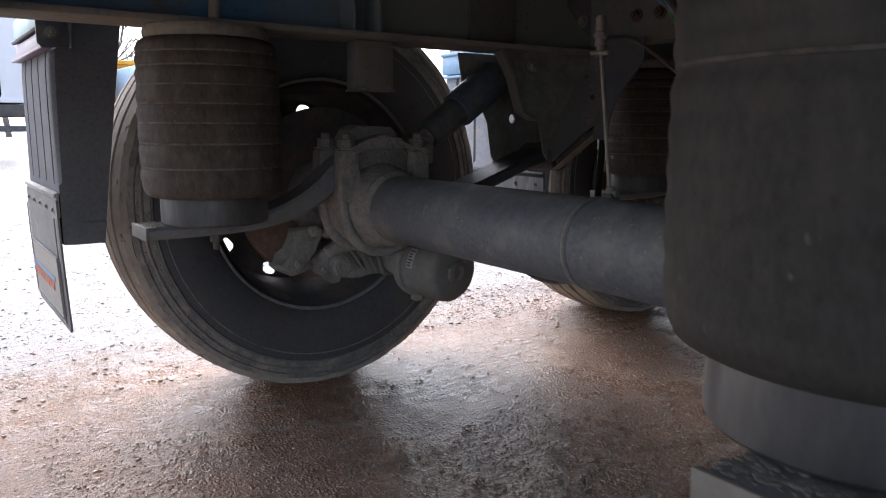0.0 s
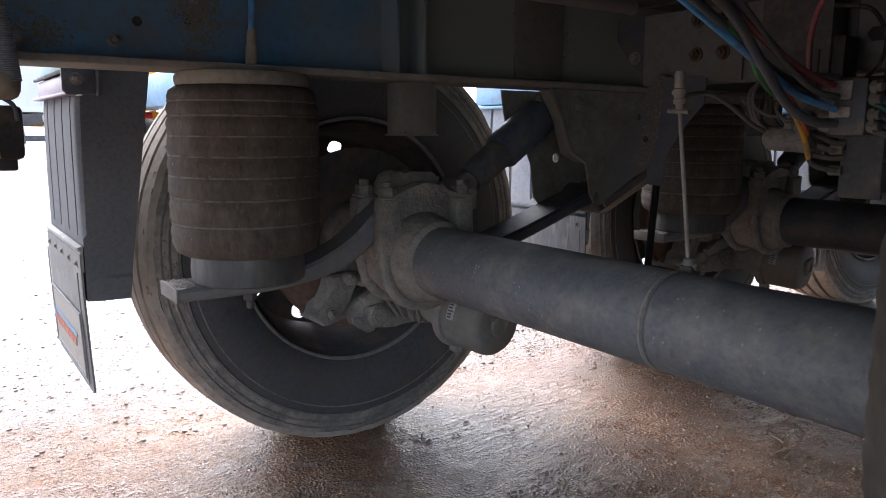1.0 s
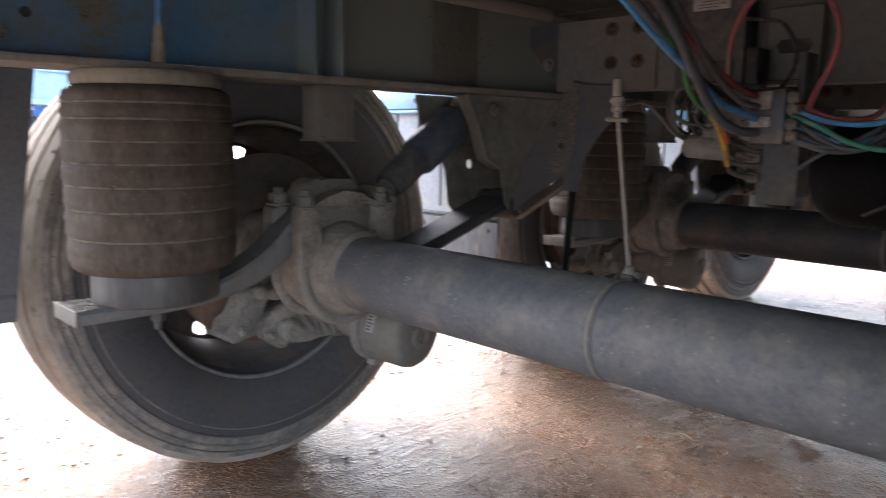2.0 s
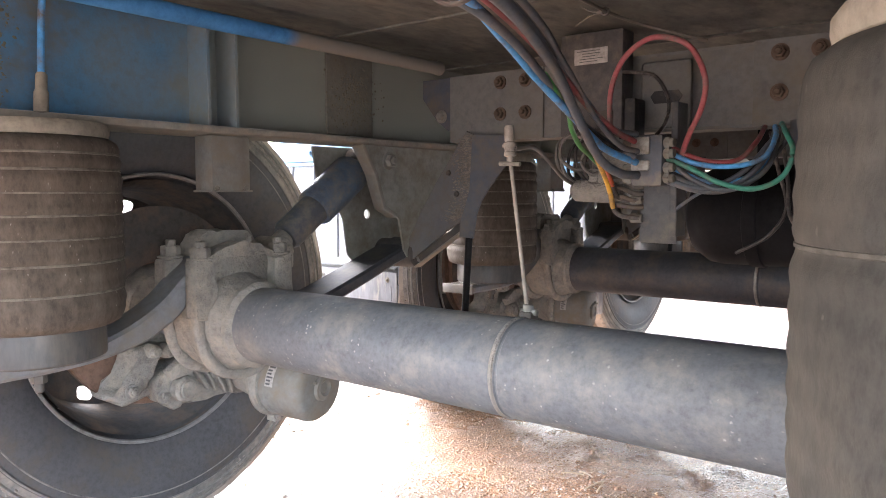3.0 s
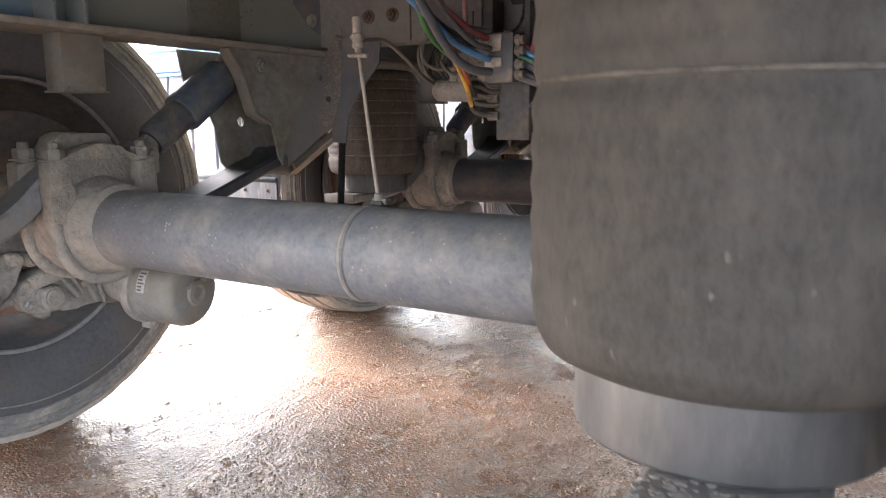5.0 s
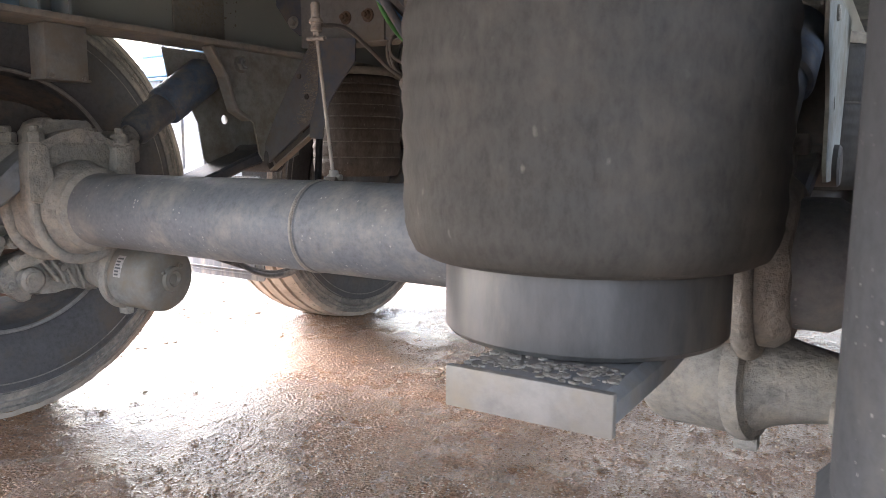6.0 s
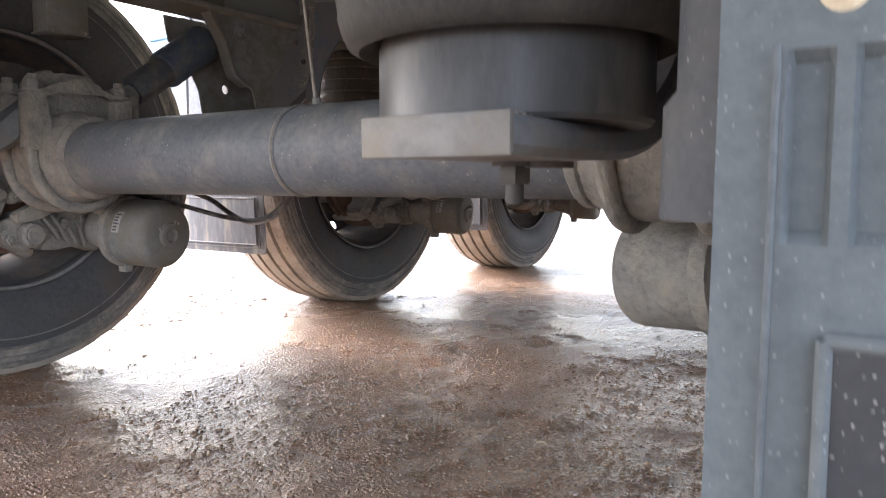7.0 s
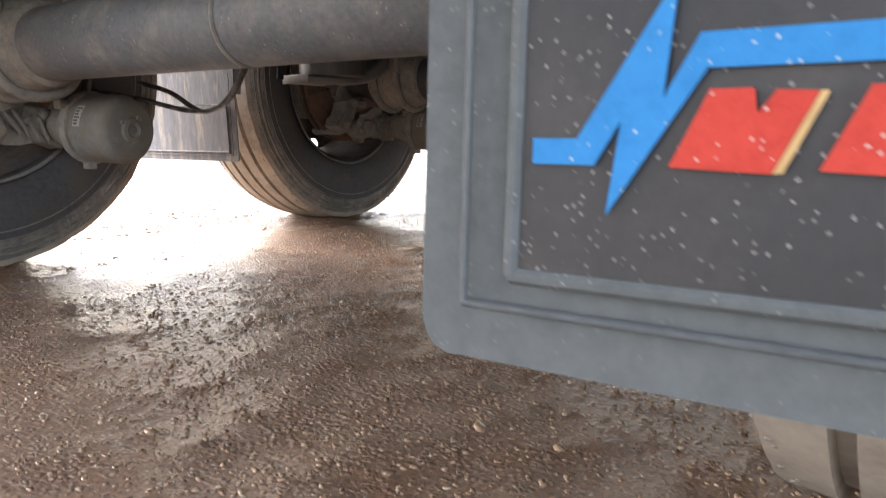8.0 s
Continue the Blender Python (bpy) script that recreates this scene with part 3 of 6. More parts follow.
    b = n.new("ShaderNodeBump")
    b.inputs["Distance"].default_value = 0.0078
    b.inputs["Strength"].default_value = 1.0
    level = n.new("ShaderNodeMath")
    level.operation = "MULTIPLY"
    link(height.outputs[0], level.inputs[0])
    link(smooth, level.inputs[1])
    link(level.outputs[0], b.inputs["Height"])
    link(b.outputs[0], bsdf.inputs["Normal"])
    return m


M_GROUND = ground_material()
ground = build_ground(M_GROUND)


# ---- axles ----
def build_axle(y, paint):
    a = thing("axle", "round grey-blue steel trailer axle beam splashed with dried mud", "axle", pose(0, y, 0), "trailer axles")
    z = AXLE_Z
    bm = bmesh.new()
    lathe(bm, [(0, -0.86), (0.055, -0.86), (0.055, -0.80), (AXLE_R, -0.77), (AXLE_R, -0.30), (AXLE_R, 0.051), (AXLE_R - 0.0015, 0.0525),
               (AXLE_R - 0.0015, 0.0555), (AXLE_R, 0.057), (AXLE_R, 0.30), (AXLE_R, 0.77), (0.055, 0.80), (0.055, 0.86), (0, 0.86)], (0, 0, z), (1, 0, z), 56)
    part("beam", bm, paint, a)
    bm = bmesh.new()
    lathe(bm, [(AXLE_R - 0.001, 0.041), (AXLE_R + 0.002, 0.044), (AXLE_R + 0.002, 0.048), (AXLE_R - 0.001, 0.051)], (0, 0, z), (1, 0, z), 56)
    part("weld_seam", bm, M_MUDDY, a, "rusty weld seam round the beam")
    for s in (-1, 1):
        for x0, x1, r in ((0.534, 0.552, 0.0835), (0.705, 0.725, 0.092)):
            bm = bmesh.new()
            lathe(bm, [(AXLE_R - 0.002, x0 - 0.006), (r - 0.004, x0), (r, x0 + 0.004), (r, x1 - 0.004), (r - 0.004, x1), (AXLE_R - 0.002, x1 + 0.006)],
                  (0, 0, z), (s, 0, z), 48)
            part("collar", bm, M_MUDDY, a, "mud-caked axle collar")
    bm = bmesh.new()
    box(bm, (0.041, 0.038, z + AXLE_R - 0.006), (0.022, 0.022, 0.022), 0.003)
    part("rod_bracket", bm, M_DARK, a)
    return a


# ---- wheels ----
def build_wheel(s, y, phase=0):
    """s: -1 left, 1 right; the outer face looks along s * x."""
    w = thing("wheel", "wide truck wheel with mud-coated tread on dark steel rim", "wheel", pose(s * TYRE_X[s > 0], y, AXLE_Z), "trailer wheels")
    low = -AXLE_Z - 0.002
    o, e = (0, 0, 0), (s, 0, 0)

    def settle(bm):
        for v in bm.verts:
            if v.co.z < low + 0.05:
                k = min(1.0, (low + 0.05 - v.co.z) / 0.08)
                v.co.x *= 1 + 0.045 * k
            v.co.z = max(v.co.z, low)

    half, off = 0.136, -0.012
    grooves = (-0.086, -0.029, 0.029, 0.086)
    xs = [-half]
    for g in grooves:
        xs += [g - 0.008, g - 0.0055, g + 0.0055, g + 0.008]
    xs.append(half)
    prof = [(0.4815, off - half - 0.006)]
    for i, h in enumerate(xs):
        crown = TYRE_R - (0.010 if h < 0 else 0.022) * abs(h / half) ** 2.5
        deep = 0 < i < len(xs) - 1 and (i - 1) % 4 in (1, 2)
        prof.append((crown - (0.013 if deep else 0.0), off + h))
    prof.append((0.4760, off + half + 0.006))
    bm = bmesh.new()
    lathe(bm, prof, o, e, 144)
    for v in bm.verts:
        a = math.atan2(v.co.z, v.co.y)
        if abs(v.co.x) > 0.130:
            v.co.yz = v.co.yz * (1 + 0.006 * noise.noise((math.cos(a) * 14, math.sin(a) * 14, v.co.x * 9)))
    settle(bm)
    tyre = part("tyre", bm, M_TREAD, w, "worn grooved tread covered in dried tan mud")
    # clods of mud caked on the tread shoulders
    rnd = random.Random(17 + phase)
    verts, faces = [], []
    ico = bmesh.new()
    bmesh.ops.create_icosphere(ico, subdivisions=1, radius=1)
    ico.verts.index_update()
    iv, jf = [v.co.copy() for v in ico.verts], [[v.index for v in f.verts] for f in ico.faces]
    ico.free()
    for k in range(5200):
        a, h = rnd.uniform(0, math.tau), rnd.uniform(-0.138, 0.138)
        c = Vector((h * 9, math.cos(a) * 6, math.sin(a) * 6))
        edge = abs(h) / 0.138
        if noise.noise(c) + 0.5 * noise.noise(c * 3.1) + 0.6 * edge < 0.34 and k % 3 or edge < 0.86 and k % 3 or math.sin(a) < -0.93:
            continue
        q = rnd.uniform(0.0015, 0.0055 if s < 0 else 0.0032)
        rr = TYRE_R - (0.010 if h < 0 else 0.022) * abs(h / half) ** 2.5 - (0.006 * rnd.random() if edge > 0.95 else 0.0)
        m = Matrix.Translation((s * (off + h), rr * math.cos(a), rr * math.sin(a))) @ Matrix.Rotation(a, 4, "X") @ Matrix.Diagonal((q * rnd.uniform(0.7, 1.6), q * 0.4, q * rnd.uniform(0.8, 1.9), 1))
        if k % 3 == 0:
            rr = rnd.uniform(0.440, 0.480)
            if noise.noise(Vector((math.cos(a) * 9, math.sin(a) * 9, rr * 30))) + (rr - 0.440) * 12 < 0.22:
                continue
            q *= 0.62
            m = Matrix.Translation((-s * (0.1655 - (rr - 0.448) * 0.32), rr * math.cos(a), rr * math.sin(a))) @ Matrix.Rotation(a, 4, "X") @ Matrix.Diagonal((q * 0.4, q, q * rnd.uniform(0.8, 1.9), 1))
        n0 = len(verts)
        verts += [m @ v for v in iv]
        faces += [[n0 + i for i in f] for f in jf]
    me = bpy.data.meshes.new("tread_mud")
    me.from_pydata(verts, [], faces)
    me.materials.append(M_TREADMUD)
    me.shade_smooth()
    mud = new("tread_mud", me)
    mud.parent = tyre
    tagged(mud, "crust of dried clods on the tread", kind="stuff")
    side = [(0.282, 0.110), (0.292, 0.134), (0.302, 0.143), (0.318, 0.153), (0.345, 0.165), (0.380, 0.1730), (0.412, 0.1720), (0.428, 0.1690),
            (0.431, 0.1712), (0.4335, 0.1712), (0.436, 0.1675), (0.449, 0.1645), (0.4515, 0.1665), (0.455, 0.1660), (0.458, 0.1615), (0.466, 0.1590), (0.469, 0.1612), (0.4815, 0.1535)]
    for d in (-1, 1):
        bm = bmesh.new()
        lathe(bm, [(min(r, 0.476) if d > 0 else r, d * h + (2 * off if d > 0 else 0)) for r, h in side[:11]], o, e, 144)
        settle(bm)
        part("sidewall", bm, M_SIDE, tyre, "black rubber sidewall with moulded rings")
        bm = bmesh.new()
        lathe(bm, [(min(r, 0.476) if d > 0 else r, d * h + (2 * off if d > 0 else 0)) for r, h in side[10:]], o, e, 144)
        settle(bm)
        part("shoulder", bm, M_SHOULDER, tyre, "scuffed shoulder band splashed with mud")
        if d < 0:
            for r, h in ((0.412, 0.1722), (0.4325, 0.1714), (0.4535, 0.1667), (0.4690, 0.1614)):
                bm = bmesh.new()
                lathe(bm, [(r - 0.0022, -h + 0.0012), (r - 0.001, -h - 0.0008), (r + 0.001, -h - 0.0008), (r + 0.0022, -h + 0.0012)], o, e, 144)
                settle(bm)
                part("scuff_ring", bm, M_SCUFF, tyre, "scuffed dusty moulded ring")
    # rim: barrel open to the inside, disc towards the outside with hand holes
    bm = bmesh.new()
    lathe(bm, [(0.283, -0.136), (0.277, -0.122), (0.268, -0.095), (0.262, -0.04), (0.258, 0.03), (0.250, 0.06)], o, e, 96)
    lathe(bm, [(0.297, -0.147), (0.290, -0.127), (0.281, -0.110), (0.275, -0.04), (0.270, 0.07), (0.281, 0.12), (0.297, 0.147), (0.289, 0.145), (0.262, 0.11), (0.256, 0.075)], o, e, 96)
    rim = part("rim", bm, M_RIM, w, "dark steel rim with hand holes")
    bm = bmesh.new()
    lathe(bm, [(0.2965, -0.145), (0.2995, -0.148), (0.3005, -0.151), (0.2985, -0.154), (0.294, -0.152), (0.2915, -0.147)], o, e, 96, close=True)
    part("flange", bm, M_RIM_EDGE, rim, "scuffed pale rim flange")
    bm = bmesh.new()
    seg = 300
    rings = [(0.258, 0.070)] + [(0.252 - 0.003 * i, 0.073 + 0.0012 * i) for i in range(18)] + [(0.188, 0.098), (0.140, 0.100), (0.085, 0.100)]
    grid = [[bm.verts.new((s * h, r * math.cos(k * math.tau / seg), r * math.sin(k * math.tau / seg))) for k in range(seg)] for r, h in rings]
    # round the rim of each hand hole
    for row, (r, h) in zip(grid, rings):
        for k, v in enumerate(row):
            turn = (k * 360 / seg - (3 - phase) * 3 + 18) % 36 - 18
            a, c = math.radians(turn) * r, r - 0.228
            edge = ((abs(a) / 0.0185) ** 3 + (abs(c) / 0.0155) ** 3) ** (1 / 3)
            if 0.80 < edge < 1.22:
                ang, rr = k * math.tau / seg + (a / edge - a) / r, 0.228 + c / edge
                v.co.y, v.co.z = rr * math.cos(ang), rr * math.sin(ang)
    for i in range(len(rings) - 1):
        r = (rings[i][0] + rings[i + 1][0]) / 2
        for k in range(seg):
            turn = ((k + 0.5) * 360 / seg - (3 - phase) * 3 + 18) % 36 - 18
            if (abs(math.radians(turn) * r) / 0.0185) ** 3 + (abs(r - 0.228) / 0.0155) ** 3 > 1:
                q = (k + 1) % seg
                bm.faces.new((grid[i][k], grid[i][q], grid[i + 1][q], grid[i + 1][k]))
    part("wheel_disc", bm, M_RIM, rim)
    bm = bmesh.new()
    lathe(bm, [(0.0, -0.16), (0.075, -0.16), (0.09, -0.14), (0.115, -0.10), (0.118, -0.02), (0.13, 0.03), (0.13, 0.09), (0, 0.09)], o, e, 40)
    part("hub", bm, M_MUDDY, w, "mud-caked wheel hub")
    return w


# ---- brakes ----
def build_brake(s, y):
    b = thing("disc_brake", "mud-caked air disc brake with rusty rotor and round chamber", "brake", pose(0, y, AXLE_Z), "trailer brakes")
    x = lambda v: s * v
    bm = bmesh.new()
    lathe(bm, [(0.10, 0.900), (0.213, 0.900), (0.215, 0.903), (0.215, 0.915), (0.200, 0.918), (0.200, 0.926), (0.215, 0.929), (0.215, 0.942), (0.213, 0.945), (0.10, 0.945)],
          (0, 0, 0), (s, 0, 0), 72)
    part("rotor", bm, M_RUST, b, "rust-brown ventilated brake rotor")
    bm = bmesh.new()
    shield = [(0.226 * math.cos(a), 0.226 * math.sin(a)) for a in np.linspace(-0.35, math.pi + 0.25, 40)]
    inner = [(0.105 * math.cos(a), 0.105 * math.sin(a)) for a in np.linspace(math.pi + 0.25, -0.35, 40)]
    prism(bm, shield + inner, "x", x(0.888) - 0.002, x(0.888) + 0.002)
    part("dust_shield", bm, M_RIM, b, "dark sheet metal dust shield")
    # caliper below the axle: housing, claw over the rotor, guide pins and caps
    def rough_cast(bm, k=1.0):
        bmesh.ops.subdivide_edges(bm, edges=[e for e in bm.edges if e.calc_length() > 0.03], cuts=1, use_grid_fill=True)
        for v in bm.verts:
            f = k * (0.007 * noise.noise(v.co * 24) + 0.005 * noise.noise(v.co * 60))
            v.co += Vector((f, f, -f * 0.6))

    bm = bmesh.new()
    prism(bm, [(-0.069, -0.159), (-0.061, -0.134), (-0.016, -0.118), (0.015, -0.103), (0.054, -0.100), (0.105, -0.112), (0.150, -0.170), (0.129, -0.206), (0.079, -0.192), (0.023, -0.196), (-0.012, -0.208), (-0.054, -0.192)],
          "x", x(0.835) - 0.035, x(0.835) + 0.035, 0.011)
    box(bm, (x(0.838), 0.120, -0.160), (0.075, 0.120, 0.085), 0.016, Matrix.Rotation(-0.35, 4, "X"))
    rough_cast(bm)
    cal = part("caliper", bm, M_MUDDY, b)
    # claw that reaches round the rotor's edge
    bm = bmesh.new()
    prism(bm, [(-0.168, -0.160), (-0.141, -0.172), (-0.098, -0.178), (-0.069, -0.148), (-0.064, -0.113), (-0.031, -0.086), (-0.040, -0.066), (-0.100, -0.072), (-0.114, -0.107), (-0.136, -0.143), (-0.165, -0.152)],
          "x", x(0.845) - 0.030, x(0.845) + 0.030, 0.009)
    box(bm, (x(0.905), -0.085, -0.170), (0.13, 0.080, 0.026), 0.010, Matrix.Rotation(0.30, 4, "X"))
    rough_cast(bm)
    part("claw", bm, M_MUDDY, cal)
    bm = bmesh.new()
    prism(bm, [(-0.050, -0.120), (0.010, -0.088), (0.070, -0.090), (0.075, -0.118), (0.015, -0.120), (-0.035, -0.146)], "x", x(0.797) - 0.012, x(0.797) + 0.012, 0.006)
    rough_cast(bm, 0.8)
    part("bridge", bm, M_MUDDY, cal)
    # guide pin cap, slide pins and the tooth below it
    for yy, zz, r, l, ey in ((-0.006, -0.167, 0.031, 0.030, 0.1), (-0.066, -0.077, 0.0155, 0.018, 0.0), (-0.034, -0.081, 0.0165, 0.018, 0.0), (0.066, -0.150, 0.013, 0.020, 0.1)):
        bm = bmesh.new()
        p, q = Vector((x(0.830), yy, zz)), Vector((x(0.812 - l), yy + ey * l, zz))
        rod(bm, p, q, r, r * 0.92, 20, 0.006)
        lathe(bm, [(0, 0), (r * 0.62, 0), (r * 0.58, 0.005), (0, 0.006)], q, q + (q - p), 18)
        part("guide_pin", bm, M_MUDDY, cal)
    bm = bmesh.new()
    prism(bm, [(-0.040, -0.196), (-0.020, -0.206), (0.000, -0.226), (0.018, -0.222), (0.022, -0.196)], "x", x(0.850) - 0.014, x(0.850) + 0.014, 0.004)
    rough_cast(bm, 0.5)
    part("tooth", bm, M_MUDDY, cal)
    # slanting ribs and bolt heads on the housing
    for k in range(4):
        bm = bmesh.new()
        c = Vector((x(0.796), 0.032 + 0.026 * k, -0.146 - 0.009 * k))
        box(bm, c, (0.014, 0.008, 0.082 - 0.006 * k), 0.003, Matrix.Rotation(0.62 - 0.10 * k, 4, "X"))
        rough_cast(bm, 0.4)
        part("rib", bm, M_MUDDY, cal)
    for yy, zz in ((-0.120, -0.150), (-0.050, -0.176), (0.112, -0.135), (0.030, -0.112)):
        bm = bmesh.new()
        nut(bm, (x(0.803), yy, zz), 0.011, 0.010, 0.004, (-s, 0, 0))
        part("bolt", bm, M_MUDDY, cal)
    # chamber: axis along x, slightly forward
    p0, p1 = Vector((x(0.790), 0.105, -0.165)), Vector((x(0.535), 0.150, -0.175))
    if s < 0:
        p0, p1 = Vector((-0.822, 0.158, -0.160)), Vector((-0.567, 0.196, -0.172))
    d = (p1 - p0).normalized()
    bm = bmesh.new()
    lathe(bm, [(0, 0), (0.040, 0.0), (0.046, 0.03), (0.052, 0.06), (0.060, 0.085), (0.070, 0.105), (0.076, 0.112)], p0, p1, 40)
    part("chamber_neck", bm, M_MUDDY, b)
    bm = bmesh.new()
    lathe(bm, [(0.070, 0.104), (0.083, 0.108), (0.085, 0.114), (0.085, 0.124), (0.083, 0.130), (0.074, 0.133)], p0, p1, 40)
    for k in range(3):
        a = k / 3 * math.tau + 0.4
        box(bm, p0 + d * 0.118 + Vector((0, 0.087 * math.cos(a), 0.087 * math.sin(a))), (0.03, 0.02, 0.02), 0.003)
    part("clamp_band", bm, M_MUDDY, b)
    bm = bmesh.new()
    lathe(bm, [(0.076, 0.130), (0.079, 0.140), (0.0790, 0.222), (0.0765, 0.234), (0.070, 0.243), (0.060, 0.247), (0.030, 0.249), (0.027, 0.256), (0.018, 0.258), (0.012, 0.253), (0, 0.253)], p0, p1, 48)
    for a in (0.9, 2.6):
        q = p0 + d * 0.246 + Vector((0, 0.034 * math.cos(a), 0.034 * math.sin(a)))
        lathe(bm, [(0, 0), (0.008, 0), (0.008, 0.007), (0.004, 0.008), (0.004, 0.014), (0, 0.014)], q, q + d, 6)
    can = part("chamber", bm, M_STEEL if s < 0 else M_MUDDY, b, "dusty round brake chamber")
    # sticker laid round the can, with bars for its print
    def patch(a0, a1, h0, h1, r):
        bm = bmesh.new()
        rows = [[bm.verts.new(p0 + d * h + Vector((0, r * math.cos(a), r * math.sin(a)))) for h in (h0, h1)] for a in np.linspace(a0, a1, 9)]
        for u, w in zip(rows, rows[1:]):
            bm.faces.new((u[0], u[1], w[1], w[0]))
        bmesh.ops.recalc_face_normals(bm, faces=bm.faces)
        bmesh.ops.solidify(bm, geom=bm.faces[:], thickness=0.0006)
        return bm
    lo, hi = (math.radians(140), math.radians(176)) if s < 0 else (math.radians(14), math.radians(52))
    label = part("sticker", patch(lo, hi, 0.166, 0.188, 0.0806), M_LABEL, can, "small white worn sticker with unreadable print")
    for k in range(6):
        a = lo + (hi - lo) * (0.12 + 0.145 * k)
        part("print_bar", patch(a, a + 0.045, 0.169, 0.180 if k % 3 else 0.185, 0.0814), M_GREYPLATE, b, "dark printed bar").parent = can
    return b


# ---- suspension ----
def build_arm(s, y):
    t = thing("trailing_arm", "dark painted steel trailing arm bent over the axle", "suspension arm", pose(0, y, 0), "trailing arms")
    ax = s * ARM_X
    bm = bmesh.new()
    bar(bm, [(0.575, 0.622), (0.47, 0.592), (0.36, 0.554), (0.25, 0.518), (0.15, 0.487), (0.07, 0.466)], 0.100, ax, [0.034, 0.030, 0.030, 0.034, 0.040])
    part("front_arm", bm, M_SHADED_TUBE_DARK_ARM, t, "dark flat front arm")
    bm = bmesh.new()
    bar(bm, [(-0.055, 0.618), (-0.098, 0.580), (-0.143, 0.540), (-0.20, 0.5095), (-0.26, 0.492), (-0.33, 0.4815), (-0.42, 0.4785), (-0.515, 0.4785)],
        [0.070, 0.070, 0.074, 0.082, 0.096, 0.104, 0.104], ax, [0.040, 0.044, 0.045, 0.042, 0.034, 0.027, 0.024, 0.024])
    part("rear_arm", bm, M_ARM, t)
    bm = bmesh.new()
    box(bm, (ax, -0.514, 0.4785), (0.106, 0.006, 0.0255), 0.001)
    part("arm_end", bm, M_PLATE, t, "pale dusty cut end of the arm")
    bm = bmesh.new()
    rnd = random.Random(21)
    for k in range(140):
        xx, yy = ax + rnd.uniform(-0.047, 0.047), rnd.uniform(-0.508, -0.470)
        r = rnd.uniform(0.001, 0.0042)
        m = Matrix.Translation((xx, yy, 0.4908)) @ Matrix.Rotation(rnd.uniform(0, 6), 4, "Z") @ Matrix.Diagonal((r, r * rnd.uniform(0.6, 1.2), r * 0.45, 1))
        bmesh.ops.create_icosphere(bm, subdivisions=1, radius=1, matrix=m)
    tagged(part("mud_crust", bm, M_CRUSTPALE, t, "crumbs of dried mud on the arm end"), kind="stuff")
    # cast clamp: saddle, arch over the beam and four bolt towers
    bm = bmesh.new()
    lathe(bm, [(AXLE_R - 0.003, 0.548), (0.079, 0.549), (0.085, 0.562), (0.094, 0.584), (0.098, 0.598), (0.099, 0.640), (0.094, 0.722), (0.084, 0.734), (AXLE_R - 0.003, 0.736)], (0, 0, AXLE_Z), (s, 0, AXLE_Z), 56)
    bmesh.ops.subdivide_edges(bm, edges=[e for e in bm.edges if e.calc_length() > 0.03], cuts=1, use_grid_fill=True)
    for v in bm.verts:
        k = 0.0035 * noise.noise(v.co * 30) + 0.002 * noise.noise(v.co * 80)
        v.co += Vector((k * s, k, k))
    part("saddle", bm, M_MUDDY, t, "mud-caked saddle round the beam")

    def caked(bm):
        bmesh.ops.subdivide_edges(bm, edges=[e for e in bm.edges if e.calc_length() > 0.03], cuts=1, use_grid_fill=True)
        for v in bm.verts:
            k = 0.006 * noise.noise(v.co * 26) + 0.0045 * noise.noise(v.co * 70)
            v.co += Vector((k, k * 0.7, k))
    bm = bmesh.new()
    arch = [(0.115 * math.cos(a), AXLE_Z + 0.012 + 0.138 * math.sin(a)) for a in np.linspace(0.25, math.pi - 0.25, 15)]
    prism(bm, arch + [(-0.088, 0.53), (0.088, 0.53)], "x", ax - 0.052, ax + 0.052, 0.007)
    caked(bm)
    part("axle_clamp", bm, M_MUDDY, t, "mud-caked cast axle clamp")
    for xx in (ARM_X - 0.058, ARM_X + 0.040):
        for yy in (-0.092, 0.092):
            bm = bmesh.new()
            prism(bm, [(yy - 0.026, 0.52), (yy - 0.021, 0.632), (yy + 0.021, 0.632), (yy + 0.026, 0.52)], "x", s * xx - 0.020, s * xx + 0.020, 0.006)
            caked(bm)
            part("bolt_tower", bm, M_MUDDY, t)
    bm = bmesh.new()
    dome = [(yy, 0.622 + 0.038 * math.cos(math.pi * yy / 0.22)) for yy in np.linspace(-0.108, 0.108, 13)]
    prism(bm, dome + [(0.108, 0.600), (0.05, 0.640), (-0.05, 0.640), (-0.108, 0.600)], "x", ax - s * 0.050 - 0.024, ax - s * 0.050 + 0.024, 0.005)
    caked(bm)
    part("strap", bm, M_MUDDY, t, "mud-covered strap humped between the bolts")
    bm = bmesh.new()
    slab = [(-0.002 + 0.060 * math.cos(a) * abs(math.cos(a)) ** -0.4, 0.655 + 0.027 * math.sin(a) * abs(math.sin(a)) ** -0.3) for a in np.linspace(0.02, math.pi - 0.02, 16)]
    prism(bm, slab + [(-0.062, 0.630), (0.058, 0.630)], "x", ax + s * 0.019 - 0.030, ax + s * 0.019 + 0.030, 0.005)
    caked(bm)
    part("cap_plate", bm, M_MUDDY, t, "flat mud-covered plate on the clamp")
    for xx in (ARM_X - 0.058, ARM_X + 0.040):
        bm = bmesh.new()
        pts = [(s * xx, -0.096, 0.640), (s * xx, -0.100, 0.50), (s * xx, -0.068, 0.425), (s * xx, 0.0, 0.400), (s * xx, 0.068, 0.425), (s * xx, 0.100, 0.50), (s * xx, 0.096, 0.640)]
        hose(bm, pts, 0.0125, 12, 6)
        u = part("u_bolt", bm, M_MUDDY, t, "rusty mud-covered u-bolt")
        for yy in (-0.092, 0.092):
            bm = bmesh.new()
            nut(bm, (s * xx, yy, 0.631), 0.019, 0.020, 0.012)
